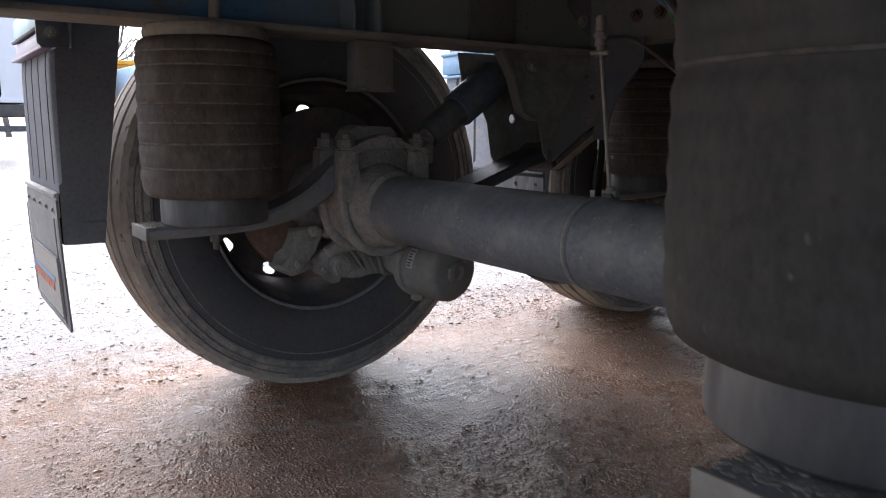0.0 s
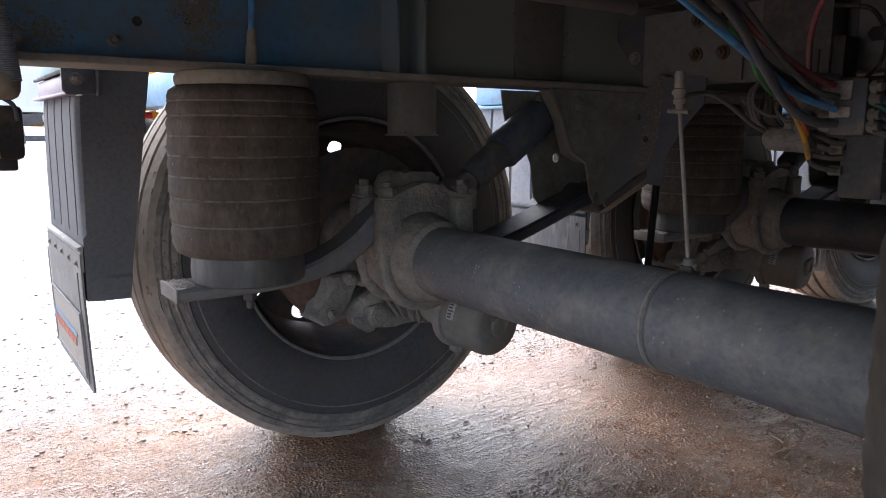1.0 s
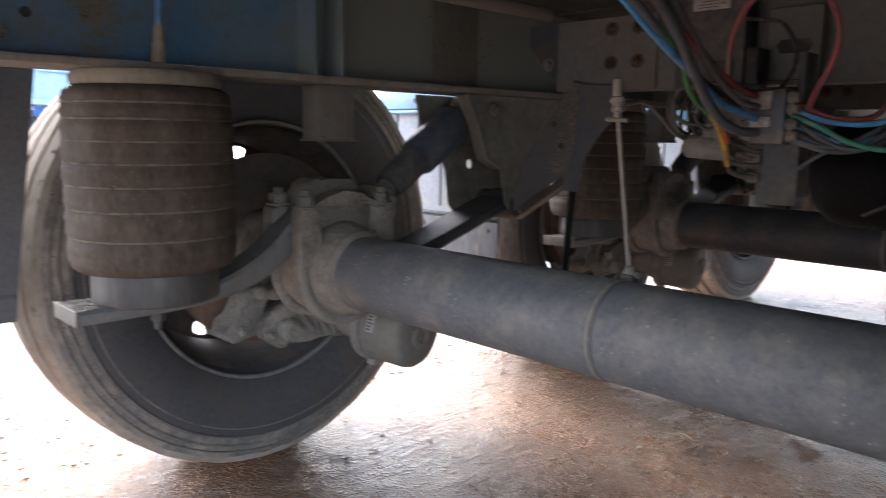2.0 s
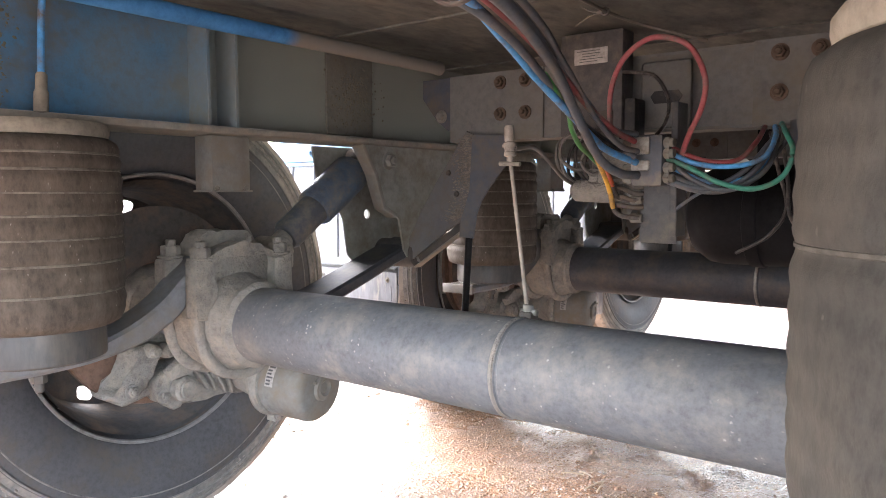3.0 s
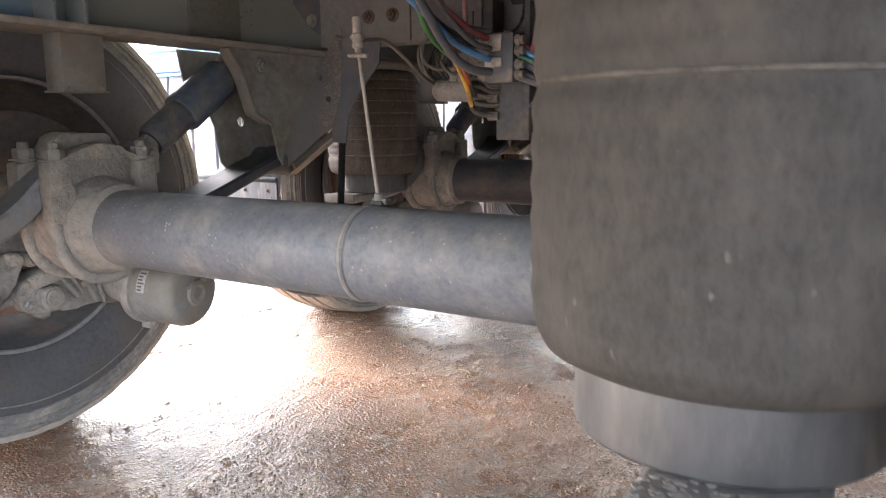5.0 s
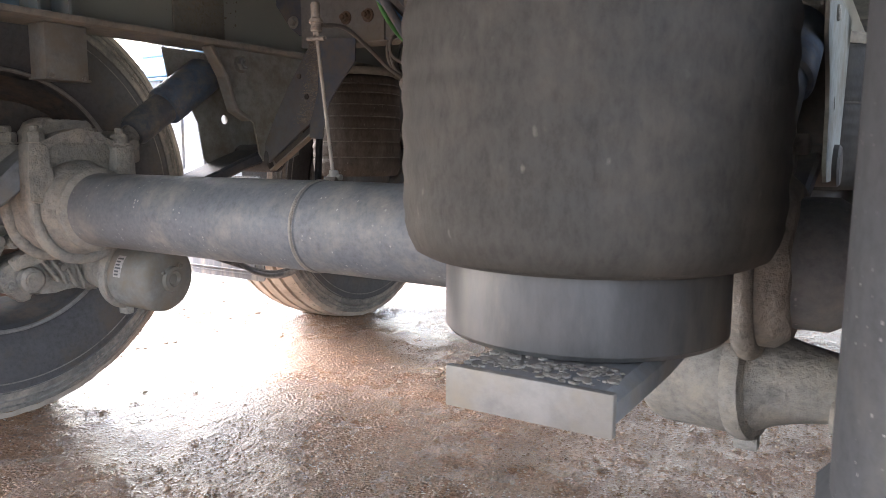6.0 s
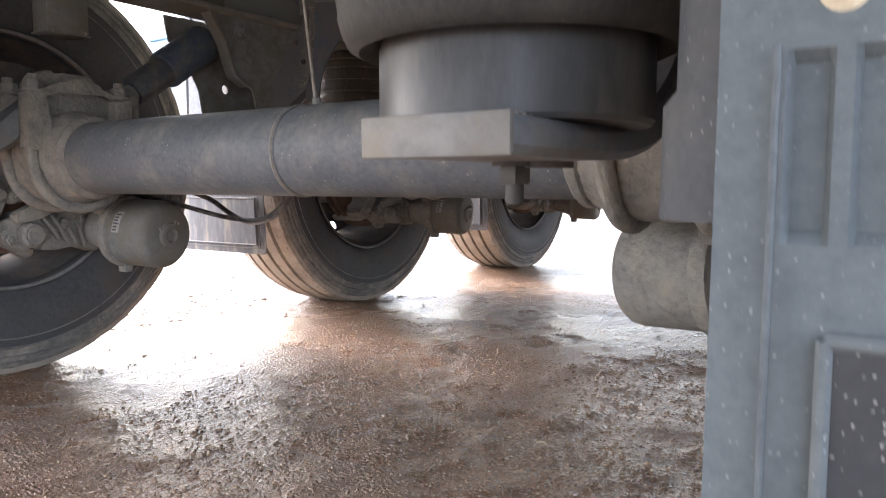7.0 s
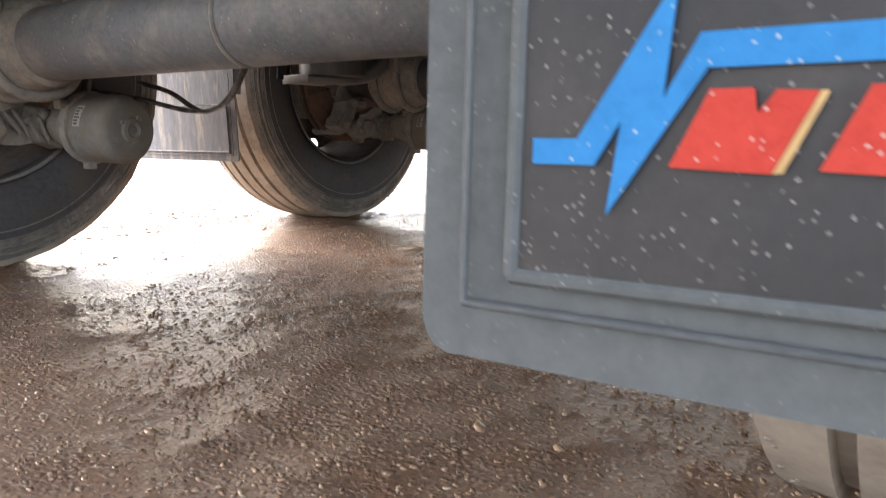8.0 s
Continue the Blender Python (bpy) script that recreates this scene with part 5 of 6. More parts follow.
def build_crossmember(y):
    t = thing("crossmember", "dark steel crossmember bolted between the frame rails", "crossmember", pose(0, y, 0), "crossmembers")
    for name, c, size in (("web", (0, 0.003, 0.952), (0.96, 0.006, 0.142)), ("top_flange", (0, 0.035, 1.026), (0.96, 0.07, 0.006)), ("bottom_flange", (0, 0.035, 0.878), (0.96, 0.07, 0.006))):
        bm = bmesh.new()
        box(bm, c, size)
        part(name, bm, M_CROSS, t)
    for s in (-1, 1):
        bm = bmesh.new()
        prism(bm, [(s * u, v) for u, v in ((0.475, 1.030), (0.22, 1.030), (0.22, 0.876), (0.405, 0.876), (0.415, 0.912), (0.475, 0.972))], "y", -0.007, -0.001)
        part("end_plate", bm, M_CROSS, t, "dark grey end plate")
        bm = bmesh.new()
        prism(bm, [(s * u, v) for u, v in ((0.565, 1.030), (0.470, 1.030), (0.466, 0.972), (0.408, 0.914), (0.418, 0.900), (0.488, 0.905), (0.520, 0.928), (0.565, 0.985))], "y", 0.001, 0.007)
        corner = part("corner_plate", bm, M_CORNER, t, "dark blue corner plate")
        bm = bmesh.new()
        nut(bm, (s * 0.506, 0.001, 0.939), 0.0115, 0.009, 0.0, (0, -1, 0))
        part("bolt", bm, M_STEEL, corner)
        for xx in (0.265, 0.331):
            for zz in (0.934, 1.005):
                bm = bmesh.new()
                nut(bm, (s * xx, -0.007, zz), 0.0115, 0.010, 0.008, (0, -1, 0))
                part("bolt", bm, M_RUSTBOLT, t, "rusty bolt")
        # gusset down to the hanger: two plates that meet in a muddy fold
        fold = ((0.386, 0.888), (0.395, 0.761), (0.406, 0.724), (0.421, 0.688))

        def plate(poly, thick=0.006):
            bm = bmesh.new()
            v = [bm.verts.new((s * u, w, z)) for u, w, z in poly]
            f = bm.faces.new(v)
            bmesh.ops.triangulate(bm, faces=[f])
            bmesh.ops.recalc_face_normals(bm, faces=bm.faces)
            bmesh.ops.solidify(bm, geom=bm.faces[:], thickness=thick)
            return bm
        ridge = [(u, -0.036, z) for u, z in fold]
        bm = plate(ridge[::-1] + [(0.412, -0.028, 0.898), (0.513, -0.022, 0.771), (0.559, -0.020, 0.703), (0.600, -0.018, 0.633), (0.584, -0.019, 0.589), (0.467, -0.028, 0.666)])
        g = part("gusset", bm, M_GUSSET, t, "slanting dark gusset plate streaked with mud")
        bm = plate(ridge + [(0.424, -0.034, 0.652), (0.388, -0.030, 0.649), (0.380, -0.028, 0.706), (0.369, -0.026, 0.733), (0.351, -0.024, 0.761), (0.326, -0.022, 0.792), (0.293, -0.020, 0.829), (0.290, -0.020, 0.882)])
        part("side_plate", bm, M_CORNER, g, "dark blue curved side of the gusset")
        # mud caked along the fold
        bm = bmesh.new()
        rnd = random.Random(31)
        for k in range(900):
            f = rnd.random()
            i = min(2, int(f * 3.0)) if f > 0.55 else 0
            (u0, z0), (u1, z1) = fold[i], fold[i + 1]
            q = rnd.random()
            off = rnd.gauss(0.012, 0.016) if rnd.random() < 0.8 else rnd.gauss(0.05, 0.02)
            u, z = u0 + (u1 - u0) * q + off, z0 + (z1 - z0) * q
            if z > 0.67 + 1.1 * max(0.0, 0.46 - u) * 0 and z < 0.90 - 1.22 * max(0.0, u - 0.415) and z > 0.70 - 0.6 * (u - 0.42):
                r = rnd.uniform(0.0008, 0.0030)
                m = Matrix.Translation((s * u, -0.0365 + max(0.0, off) * 0.17 + max(0.0, -off) * 0.17, z)) @ Matrix.Rotation(rnd.uniform(-0.5, 0.5), 4, "Y") @ Matrix.Diagonal((r * rnd.uniform(1.0, 2.4), r * 0.5, r * 0.6, 1))
                bmesh.ops.create_icosphere(bm, subdivisions=1, radius=1, matrix=m)
        tagged(part("mud_crust", bm, M_CRUSTPALE, g, "crust of dried mud along the fold"), kind="stuff")
        for u, v in ((0.462, 0.802), (0.438, 0.752)):
            bm = bmesh.new()
            lathe(bm, [(0, 0.002), (0.0045, 0.002), (0.006, 0.0025), (0.007, 0.0)], (s * u, -0.031, v), (s * u, -1.031, v), 14)
            part("bolt_hole", bm, M_BLACK, g, "small dark bolt hole")
        # open channel stay along the lower edge
        ang = math.atan2(0.681 - 0.590, 0.429 - 0.569)
        d = Vector((s * (0.429 - 0.569), 0, 0.681 - 0.590))
        rot = Matrix.Rotation(-math.atan2(d.z, d.x), 4, "Y")
        mid = Vector((s * 0.499, -0.016, 0.632))
        for name, off, size in (("stay_back", 0.012, (d.length, 0.004, 0.026)), ("stay_lip", -0.012, (d.length, 0.024, 0.004))):
            bm = bmesh.new()
            if name == "stay_back":
                box(bm, mid + Vector((0, 0.008, 0.0)), size, 0.001, rot)
            else:
                box(bm, mid + Vector((0, -0.004, -0.016)), size, 0.001, rot)
            part(name, bm, M_DARK if name == "stay_back" else M_FLANGE, g)
        # dark drain pipe below the fold
        bm = bmesh.new()
        rod(bm, (s * 0.410, -0.018, 0.662), (s * 0.424, -0.018, 0.455), 0.0085, seg=16, bevel=0.001)
        part("pipe", bm, M_TANK, g, "glossy black pipe stub")
    return t


def build_deck():
    bm = bmesh.new()
    box(bm, (0, 3.2, DECK_Z + 0.06), (2.5, 11.6, 0.12))
    d = tagged(part("trailer_deck", bm, M_DECK), "dirty brown underside of the trailer deck", "trailer deck")
    for k in range(24):
        bm = bmesh.new()
        box(bm, (0, -2.4 + k * 0.48 + 0.22, DECK_Z - 0.0), (2.46, 0.012, 0.008))
        part("deck_seam", bm, M_DECK, d)
    return d


for side in (-1, 1):
    build_rail(side)
build_deck()
for a in AXLES:
    build_crossmember(a + 0.533)

# each kind is built once at the rear axle and copied forward
for side in (-1, 1):
    for k, a in enumerate(AXLES):
        build_wheel(side, a, (2, 5, 8)[k])
    for make in (build_brake, build_arm, build_spring, build_shock, build_hanger):
        first = make(side, AXLES[0])
        for a in AXLES[1:]:
            copy_thing(first, Matrix.Translation((0, a - AXLES[0], 0)) @ first.matrix_basis)
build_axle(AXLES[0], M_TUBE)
# forward beams get less light; a darker colour stands for that shade
first = build_axle(AXLES[1], M_SHADED_TUBE_DARK_ARM)
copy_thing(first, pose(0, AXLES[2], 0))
guard_l = build_guard(-1, 0, M_CLAMP_PINK_SHEEN)
guard_r = build_guard(1, 0, M_CLAMP_PINK_SHEEN)
for side in (-1, 1):
    first = build_guard(side, PITCH - 0.03, M_CLAMP_BLUE_SHEEN, False)
    copy_thing(first, pose(0, 2 * PITCH - 0.03, 0))


# ---- flap prints ----
def build_print(s, x0, z0, k, y_of, parent):
    def pts(poly):
        return [(x0 + k * u, z0 + k * v) for u, v in poly]

    def flat(name, poly, mt, lift, label):
        bm = bmesh.new()
        v = [bm.verts.new((x, y_of(z) - lift, z)) for x, z in pts(poly)]
        w = [bm.verts.new((x, y_of(z) - lift + 0.0008, z)) for x, z in pts(poly)]
        bm.faces.new(v)
        n = len(v)
        for i in range(n):
            bm.faces.new((v[i], v[(i + 1) % n], w[(i + 1) % n], w[i]))
        part(name, bm, mt, parent, label)

    flat("blue_zigzag", [(0, 20), (13, 20), (38, 60), (35.5, 30), (44, 45.5), (330, 45.5), (330, 37), (46, 37), (22, 0), (25, 24.5), (18, 13), (0, 13)], M_BLUE if s > 0 else M_BLUE_FADED, 0.0014, "printed blue zigzag line")
    for i in range(8):
        u = 38 + i * 34
        flat("red_block", [(u, 13), (u + 24, 12), (u + 33, 31), (u + 24, 31.5), (u + 20, 26), (u + 19, 32), (u + 9, 32)], M_RED if s > 0 else M_RED_FADED, 0.0017, "printed slanted red block")
        flat("red_block_edge", [(u + 24.2, 12), (u + 26.5, 12.3), (u + 35, 31), (u + 33.2, 31)], M_GOLD, 0.0015, "thin gold edge")


for g, side, px in ((guard_r, 1, 0.883), (guard_l, -1, -1.258)):
    fl = [c for c in g.children if c.name.startswith("flap")][0]
    build_print(side, px, 0.3095, 0.001, lambda z, side=side: flap_y(side, z) - 0.0052, fl)


# ---- background ----
def build_truck(x, y, length, colour, label, height=2.6, low=0.95, beam=None, lamp_side=1):
    """A parked lorry's rear end, seen from far off: body, tail frame, under-run bar, lamps, plate and wheels."""
    t = thing("parked_truck", label, "truck", pose(x, y, 0), "parked trucks")
    bm = bmesh.new()
    box(bm, (0, 0, (low + height) / 2), (4.0, length, height - low), 0.04)
    body = part("body", bm, colour, t)
    for k in range(int(length / 0.55) + 1):
        bm = bmesh.new()
        box(bm, (2.02, -length / 2 + 0.1 + k * 0.55, (low + height) / 2), (0.07, 0.075, height - low - 0.08), 0.01)
        part("body_rib", bm, colour, body)
    for zz in (low + 0.05, height - 0.06):
        bm = bmesh.new()
        box(bm, (2.03, 0, zz), (0.10, length, 0.10), 0.015)
        part("edge_beam", bm, colour, body)
    bm = bmesh.new()
    box(bm, (0.4, 0, low - 0.14), (3.4, 0.9, 0.22), 0.02)
    part("chassis", bm, M_DARK, t)
    bm = bmesh.new()
    box(bm, (1.97, 0, low - 0.13), (0.10, length, 0.19), 0.02)
    part("tail_frame", bm, beam or colour, t)
    bm = bmesh.new()
    box(bm, (1.92, 0, 0.56), (0.10, length * 0.94, 0.11), 0.02)
    part("bumper", bm, M_GREYPLATE, t, "grey under-run bar")
    for yy in (-length * 0.38, length * 0.38):
        bm = bmesh.new()
        box(bm, (2.04, yy, low - 0.13), (0.05, 0.24, 0.13), 0.02)
        lamp = part("tail_lamp", bm, M_REDLAMP, t, "red tail lamp")
        bm = bmesh.new()
        box(bm, (2.05, yy * 0.86, low - 0.13), (0.05, 0.11, 0.12), 0.02)
        part("indicator", bm, M_YELLOW, lamp, "orange indicator lens")
        bm = bmesh.new()
        box(bm, (1.75, yy, 0.45), (0.03, 0.5, 0.5), 0.01)
        part("mud_flap", bm, M_BLACK, t)
        for off in (-0.17, 0.17):
            bm = bmesh.new()
            lathe(bm, [(0, -0.06), (0.25, -0.08), (0.27, -0.13), (0.45, -0.14), (0.50, -0.10), (0.50, 0.10), (0.45, 0.14), (0.27, 0.13), (0.25, 0.08), (0, 0.06)], (1.15, yy + off, 0.5), (1.15, yy + off + 1, 0.5), 32)
            part("wheel", bm, M_SIDE, t, "black tyre")
    bm = bmesh.new()
    box(bm, (2.06, lamp_side * length * 0.20, low - 0.20), (0.012, 0.52, 0.12), 0.004)
    plate = part("plate", bm, M_YELLOW, t, "yellow plate with dark bars")
    bm = bmesh.new()
    box(bm, (2.068, lamp_side * length * 0.20, low - 0.20), (0.006, 0.38, 0.05), 0.002)
    part("print_bar", bm, M_BLACK, plate)
    return t


build_truck(-17, 0.62, 2.5, M_WHITE, "white box truck parked across the yard", 2.9, 1.03)
build_truck(-17, 4.75, 2.5, M_TIPPER, "light blue tipper truck parked across the yard", 1.95, 1.22, M_NAVY, -1)
build_truck(-19, -2.2, 2.5, M_GREENY, "pale green lorry parked across the yard", 3.0)
build_truck(-21, 3.0, 2.4, M_YELLOW, "orange lorry parked behind the others", 2.2, 1.2)


def build_tree(x, y, height, seed):
    """A leafless tree: a tapered trunk and forking limbs, ending in many thin twigs."""
    rnd = random.Random(seed)
    t = thing("bare_tree", "leafless grey tree behind the parked trucks", "tree", pose(x, y, 0), "bare trees")
    crown = bmesh.new()

    def grow(bm, p, d, length, r, depth):
        q = p + d * length
        rod(bm, p, q, r, r * 0.68, 5 if depth > 1 else 7)
        if depth == 4:
            return
        for k in range(3 if depth < 3 else 4):
            turn = Vector((rnd.gauss(0, 1), rnd.gauss(0, 1), rnd.gauss(0.35, 0.6))).normalized()
            grow(crown, p + d * length * rnd.uniform(0.6, 1.0), (d + turn * 0.75).normalized(), length * rnd.uniform(0.55, 0.75), r * 0.6, depth + 1)
    trunk = bmesh.new()
    grow(trunk, Vector((0, 0, -0.05)), Vector((rnd.uniform(-0.1, 0.1), rnd.uniform(-0.1, 0.1), 1)).normalized(), height * 0.34, 0.14, 0)
    part("trunk", trunk, M_BARK, t)
    part("crown", crown, M_BARK, t, "bare forking branches and twigs")


for k in range(7):
    build_tree(-34 - (k % 3) * 2.5, -2.0 + k * 2.6, 5.5 + (k % 4) * 0.7, 40 + k)


# ---- lines, valves and small fittings under the deck ----
LINES = [
    ("grey", 0.0075, [(0.30, -1.7, 1.05), (0.20, -0.8, 1.02), (0.134, -0.32, 0.97), (0.127, -0.2, 0.954), (0.104, -0.09, 0.938), (0.077, 0.016, 0.918), (0.05, 0.13, 0.891), (0.044, 0.22, 0.861), (0.062, 0.28, 0.835), (0.088, 0.31, 0.816)]),
    ("red", 0.0065, [(0.33, -1.7, 1.05), (0.23, -0.8, 1.03), (0.162, -0.3, 0.97), (0.137, -0.18, 0.96), (0.115, -0.08, 0.947), (0.09, 0.04, 0.926), (0.079, 0.15, 0.889), (0.081, 0.25, 0.856), (0.087, 0.31, 0.843)]),
    ("grey", 0.0095, [(0.34, -1.7, 1.04), (0.25, -0.8, 1.02), (0.17, -0.32, 0.974), (0.162, -0.24, 0.966), (0.131, -0.12, 0.955), (0.091, 0.03, 0.924), (0.07, 0.13, 0.875), (0.065, 0.22, 0.813), (0.078, 0.27, 0.788), (0.094, 0.31, 0.785)]),
    ("grey", 0.0065, [(0.36, -1.7, 1.06), (0.26, -0.8, 1.03), (0.177, -0.32, 0.973), (0.14, -0.16, 0.97), (0.098, 0.0, 0.947), (0.079, 0.15, 0.893), (0.075, 0.24, 0.86), (0.086, 0.32, 0.856)]),
    ("black", 0.006, [(0.28, -1.7, 1.06), (0.21, -0.8, 1.04), (0.14, -0.3, 0.973), (0.111, -0.14, 0.951), (0.076, 0.0, 0.926), (0.055, 0.14, 0.881), (0.061, 0.25, 0.838), (0.086, 0.32, 0.824)]),
    ("blue", 0.0075, [(0.29, -1.7, 1.04), (0.22, -0.8, 1.0), (0.145, -0.31, 0.970), (0.109, -0.14, 0.944), (0.070, 0.01, 0.916), (0.06, 0.15, 0.868), (0.061, 0.25, 0.829), (0.087, 0.32, 0.807)]),
    ("grey", 0.006, [(0.35, -1.7, 1.06), (0.27, -0.8, 1.04), (0.165, -0.2, 0.974), (0.1, 0.03, 0.939), (0.079, 0.17, 0.877), (0.082, 0.26, 0.835), (0.089, 0.32, 0.826)]),
    ("green", 0.0055, [(0.077, 0.02, 0.922), (0.054, 0.13, 0.884), (0.025, 0.2, 0.86), (0.004, 0.27, 0.837), (-0.006, 0.33, 0.822), (-0.004, 0.40, 0.79)]),
    ("yellow", 0.006, [(0.06, 0.12, 0.895), (0.04, 0.2, 0.867), (0.025, 0.28, 0.827), (0.019, 0.35, 0.773), (0.018, 0.38, 0.727)]),
    ("black", 0.006, [(0.018, 0.378, 0.735), (0.020, 0.382, 0.722), (0.034, 0.385, 0.712), (0.066, 0.39, 0.708)]),
    ("orange", 0.005, [(0.06, 0.14, 0.88), (0.044, 0.22, 0.851), (0.038, 0.29, 0.812), (0.03, 0.35, 0.768)]),
    ("black", 0.005, [(0.031, 0.345, 0.772), (0.026, 0.38, 0.748), (0.040, 0.385, 0.742), (0.065, 0.39, 0.742)]),
    ("pink", 0.006, [(0.029, 0.34, 0.85), (0.032, 0.33, 0.929), (0.058, 0.32, 0.983), (0.103, 0.31, 1.011), (0.142, 0.31, 1.011), (0.181, 0.31, 0.99), (0.205, 0.31, 0.94), (0.198, 0.32, 0.896), (0.171, 0.34, 0.853), (0.152, 0.36, 0.821)]),
    ("teal", 0.0055, [(0.12, 0.35, 0.817), (0.171, 0.35, 0.796), (0.215, 0.36, 0.772), (0.268, 0.37, 0.761), (0.309, 0.38, 0.78), (0.322, 0.39, 0.821), (0.304, 0.42, 0.853), (0.278, 0.50, 0.876)]),
    ("blue", 0.0055, [(0.12, 0.35, 0.831), (0.177, 0.36, 0.804), (0.237, 0.38, 0.799), (0.276, 0.4, 0.814), (0.283, 0.44, 0.849), (0.264, 0.51, 0.872)]),
    ("grey", 0.0055, [(0.12, 0.35, 0.822), (0.172, 0.36, 0.777), (0.222, 0.37, 0.759), (0.259, 0.4, 0.776), (0.276, 0.44, 0.806), (0.271, 0.52, 0.867)]),
    ("red", 0.0055, [(0.12, 0.35, 0.841), (0.183, 0.37, 0.81), (0.234, 0.39, 0.809), (0.254, 0.43, 0.84), (0.245, 0.52, 0.873)]),
    ("grey", 0.0055, [(0.121, 0.35, 0.797), (0.173, 0.36, 0.767), (0.224, 0.38, 0.762), (0.267, 0.42, 0.805), (0.261, 0.53, 0.869)]),
    ("grey", 0.0055, [(0.121, 0.35, 0.782), (0.187, 0.36, 0.762), (0.24, 0.4, 0.788), (0.268, 0.45, 0.836), (0.27, 0.53, 0.868)]),
    ("blue", 0.0055, [(0.121, 0.35, 0.807), (0.193, 0.37, 0.772), (0.241, 0.4, 0.777), (0.266, 0.44, 0.806), (0.265, 0.53, 0.868)]),
    ("grey", 0.0055, [(0.121, 0.35, 0.777), (0.187, 0.36, 0.757), (0.232, 0.4, 0.762), (0.258, 0.44, 0.787), (0.29, 0.53, 0.86)]),
    ("grey", 0.004, [(0.125, 0.4, 0.722), (0.163, 0.39, 0.748), (0.20, 0.38, 0.765)]),
    ("dust", 0.0048, [(0.007, 0.055, 0.822), (0.001, 0.12, 0.827), (-0.03, 0.22, 0.811), (-0.063, 0.33, 0.785), (-0.072, 0.39, 0.772)]),
    ("dust", 0.004, [(0.30, -1.4, 1.083), (0.052, -0.05, 1.079), (0.03, 0.1, 1.079), (0.02, 0.33, 1.075), (0.051, 0.46, 1.066), (0.145, 0.5, 1.035)]),
    ("black", 0.0045, [(-0.01, 0.475, 0.99), (0.023, 0.47, 0.985), (0.063, 0.46, 0.972), (0.088, 0.46, 0.928), (0.087, 0.45, 0.886), (0.085, 0.40, 0.853)]),
    ("black", 0.007, [(-0.72, 0.20, 0.425), (-0.64, 0.215, 0.412), (-0.55, 0.222, 0.397), (-0.45, 0.245, 0.375), (-0.33, 0.215, 0.370), (-0.22, 0.165, 0.380), (-0.12, 0.115, 0.408), (-0.05, 0.085, 0.45), (-0.02, 0.078, 0.50)]),
    ("black", 0.007, [(-0.60, 0.24, 0.44), (-0.50, 0.25, 0.415), (-0.42, 0.245, 0.382), (-0.32, 0.205, 0.368), (-0.21, 0.155, 0.377), (-0.11, 0.105, 0.404), (-0.045, 0.080, 0.45), (-0.01, 0.075, 0.50)]),
    ("black", 0.005, [(0.23, 0.62, 0.87), (0.227, 0.7, 0.80), (0.24, 0.72, 0.724), (0.203, 0.74, 0.665), (0.12, 0.80, 0.62)]),
    ("black", 0.005, [(0.25, 0.62, 0.87), (0.245, 0.7, 0.78), (0.25, 0.72, 0.70), (0.30, 0.75, 0.64)]),
    ("dust", 0.0045, [(-0.10, 0.44, 0.875), (-0.112, 0.40, 0.845), (-0.100, 0.385, 0.805), (-0.078, 0.39, 0.778), (-0.05, 0.40, 0.768)]),
    ("dust", 0.0045, [(-0.085, 0.44, 0.88), (-0.098, 0.395, 0.855), (-0.092, 0.38, 0.82), (-0.066, 0.385, 0.80), (-0.040, 0.40, 0.80)]),
    ("dust", 0.004, [(-0.030, 0.44, 0.875), (-0.062, 0.40, 0.872), (-0.094, 0.385, 0.852), (-0.088, 0.38, 0.80), (-0.060, 0.39, 0.765)]),
    ("dust", 0.004, [(-0.055, 0.45, 0.88), (-0.038, 0.40, 0.85), (-0.052, 0.385, 0.815), (-0.030, 0.385, 0.79), (-0.012, 0.40, 0.80)]),
    ("black", 0.004, [(-0.075, 0.42, 0.86), (-0.085, 0.40, 0.83), (-0.08, 0.39, 0.79), (-0.06, 0.40, 0.775)]),
    ("black", 0.004, [(-0.06, 0.43, 0.865), (-0.07, 0.40, 0.84), (-0.062, 0.39, 0.80), (-0.045, 0.40, 0.775)]),
    ("black", 0.004, [(-0.045, 0.43, 0.86), (-0.05, 0.40, 0.82), (-0.045, 0.39, 0.79), (-0.03, 0.40, 0.775)]),
]
NOUNS = dict(dust="thin dust-covered cable", blue="blue plastic air line", red="red plastic air line", grey="thick grey rubber air hose", black="thin black dusty rubber line", green="green plastic air line",
             yellow="yellow plastic air line", orange="orange-red plastic air line", pink="faded red looping air line", teal="green looping plastic air line")
for colour, r, pts in LINES:
    bm = bmesh.new()
    hose(bm, pts, r * 0.80, 10, 7)
    tagged(part("air_line", bm, HOSES[colour]), NOUNS[colour] + " under the trailer deck", "air hose", "air lines")


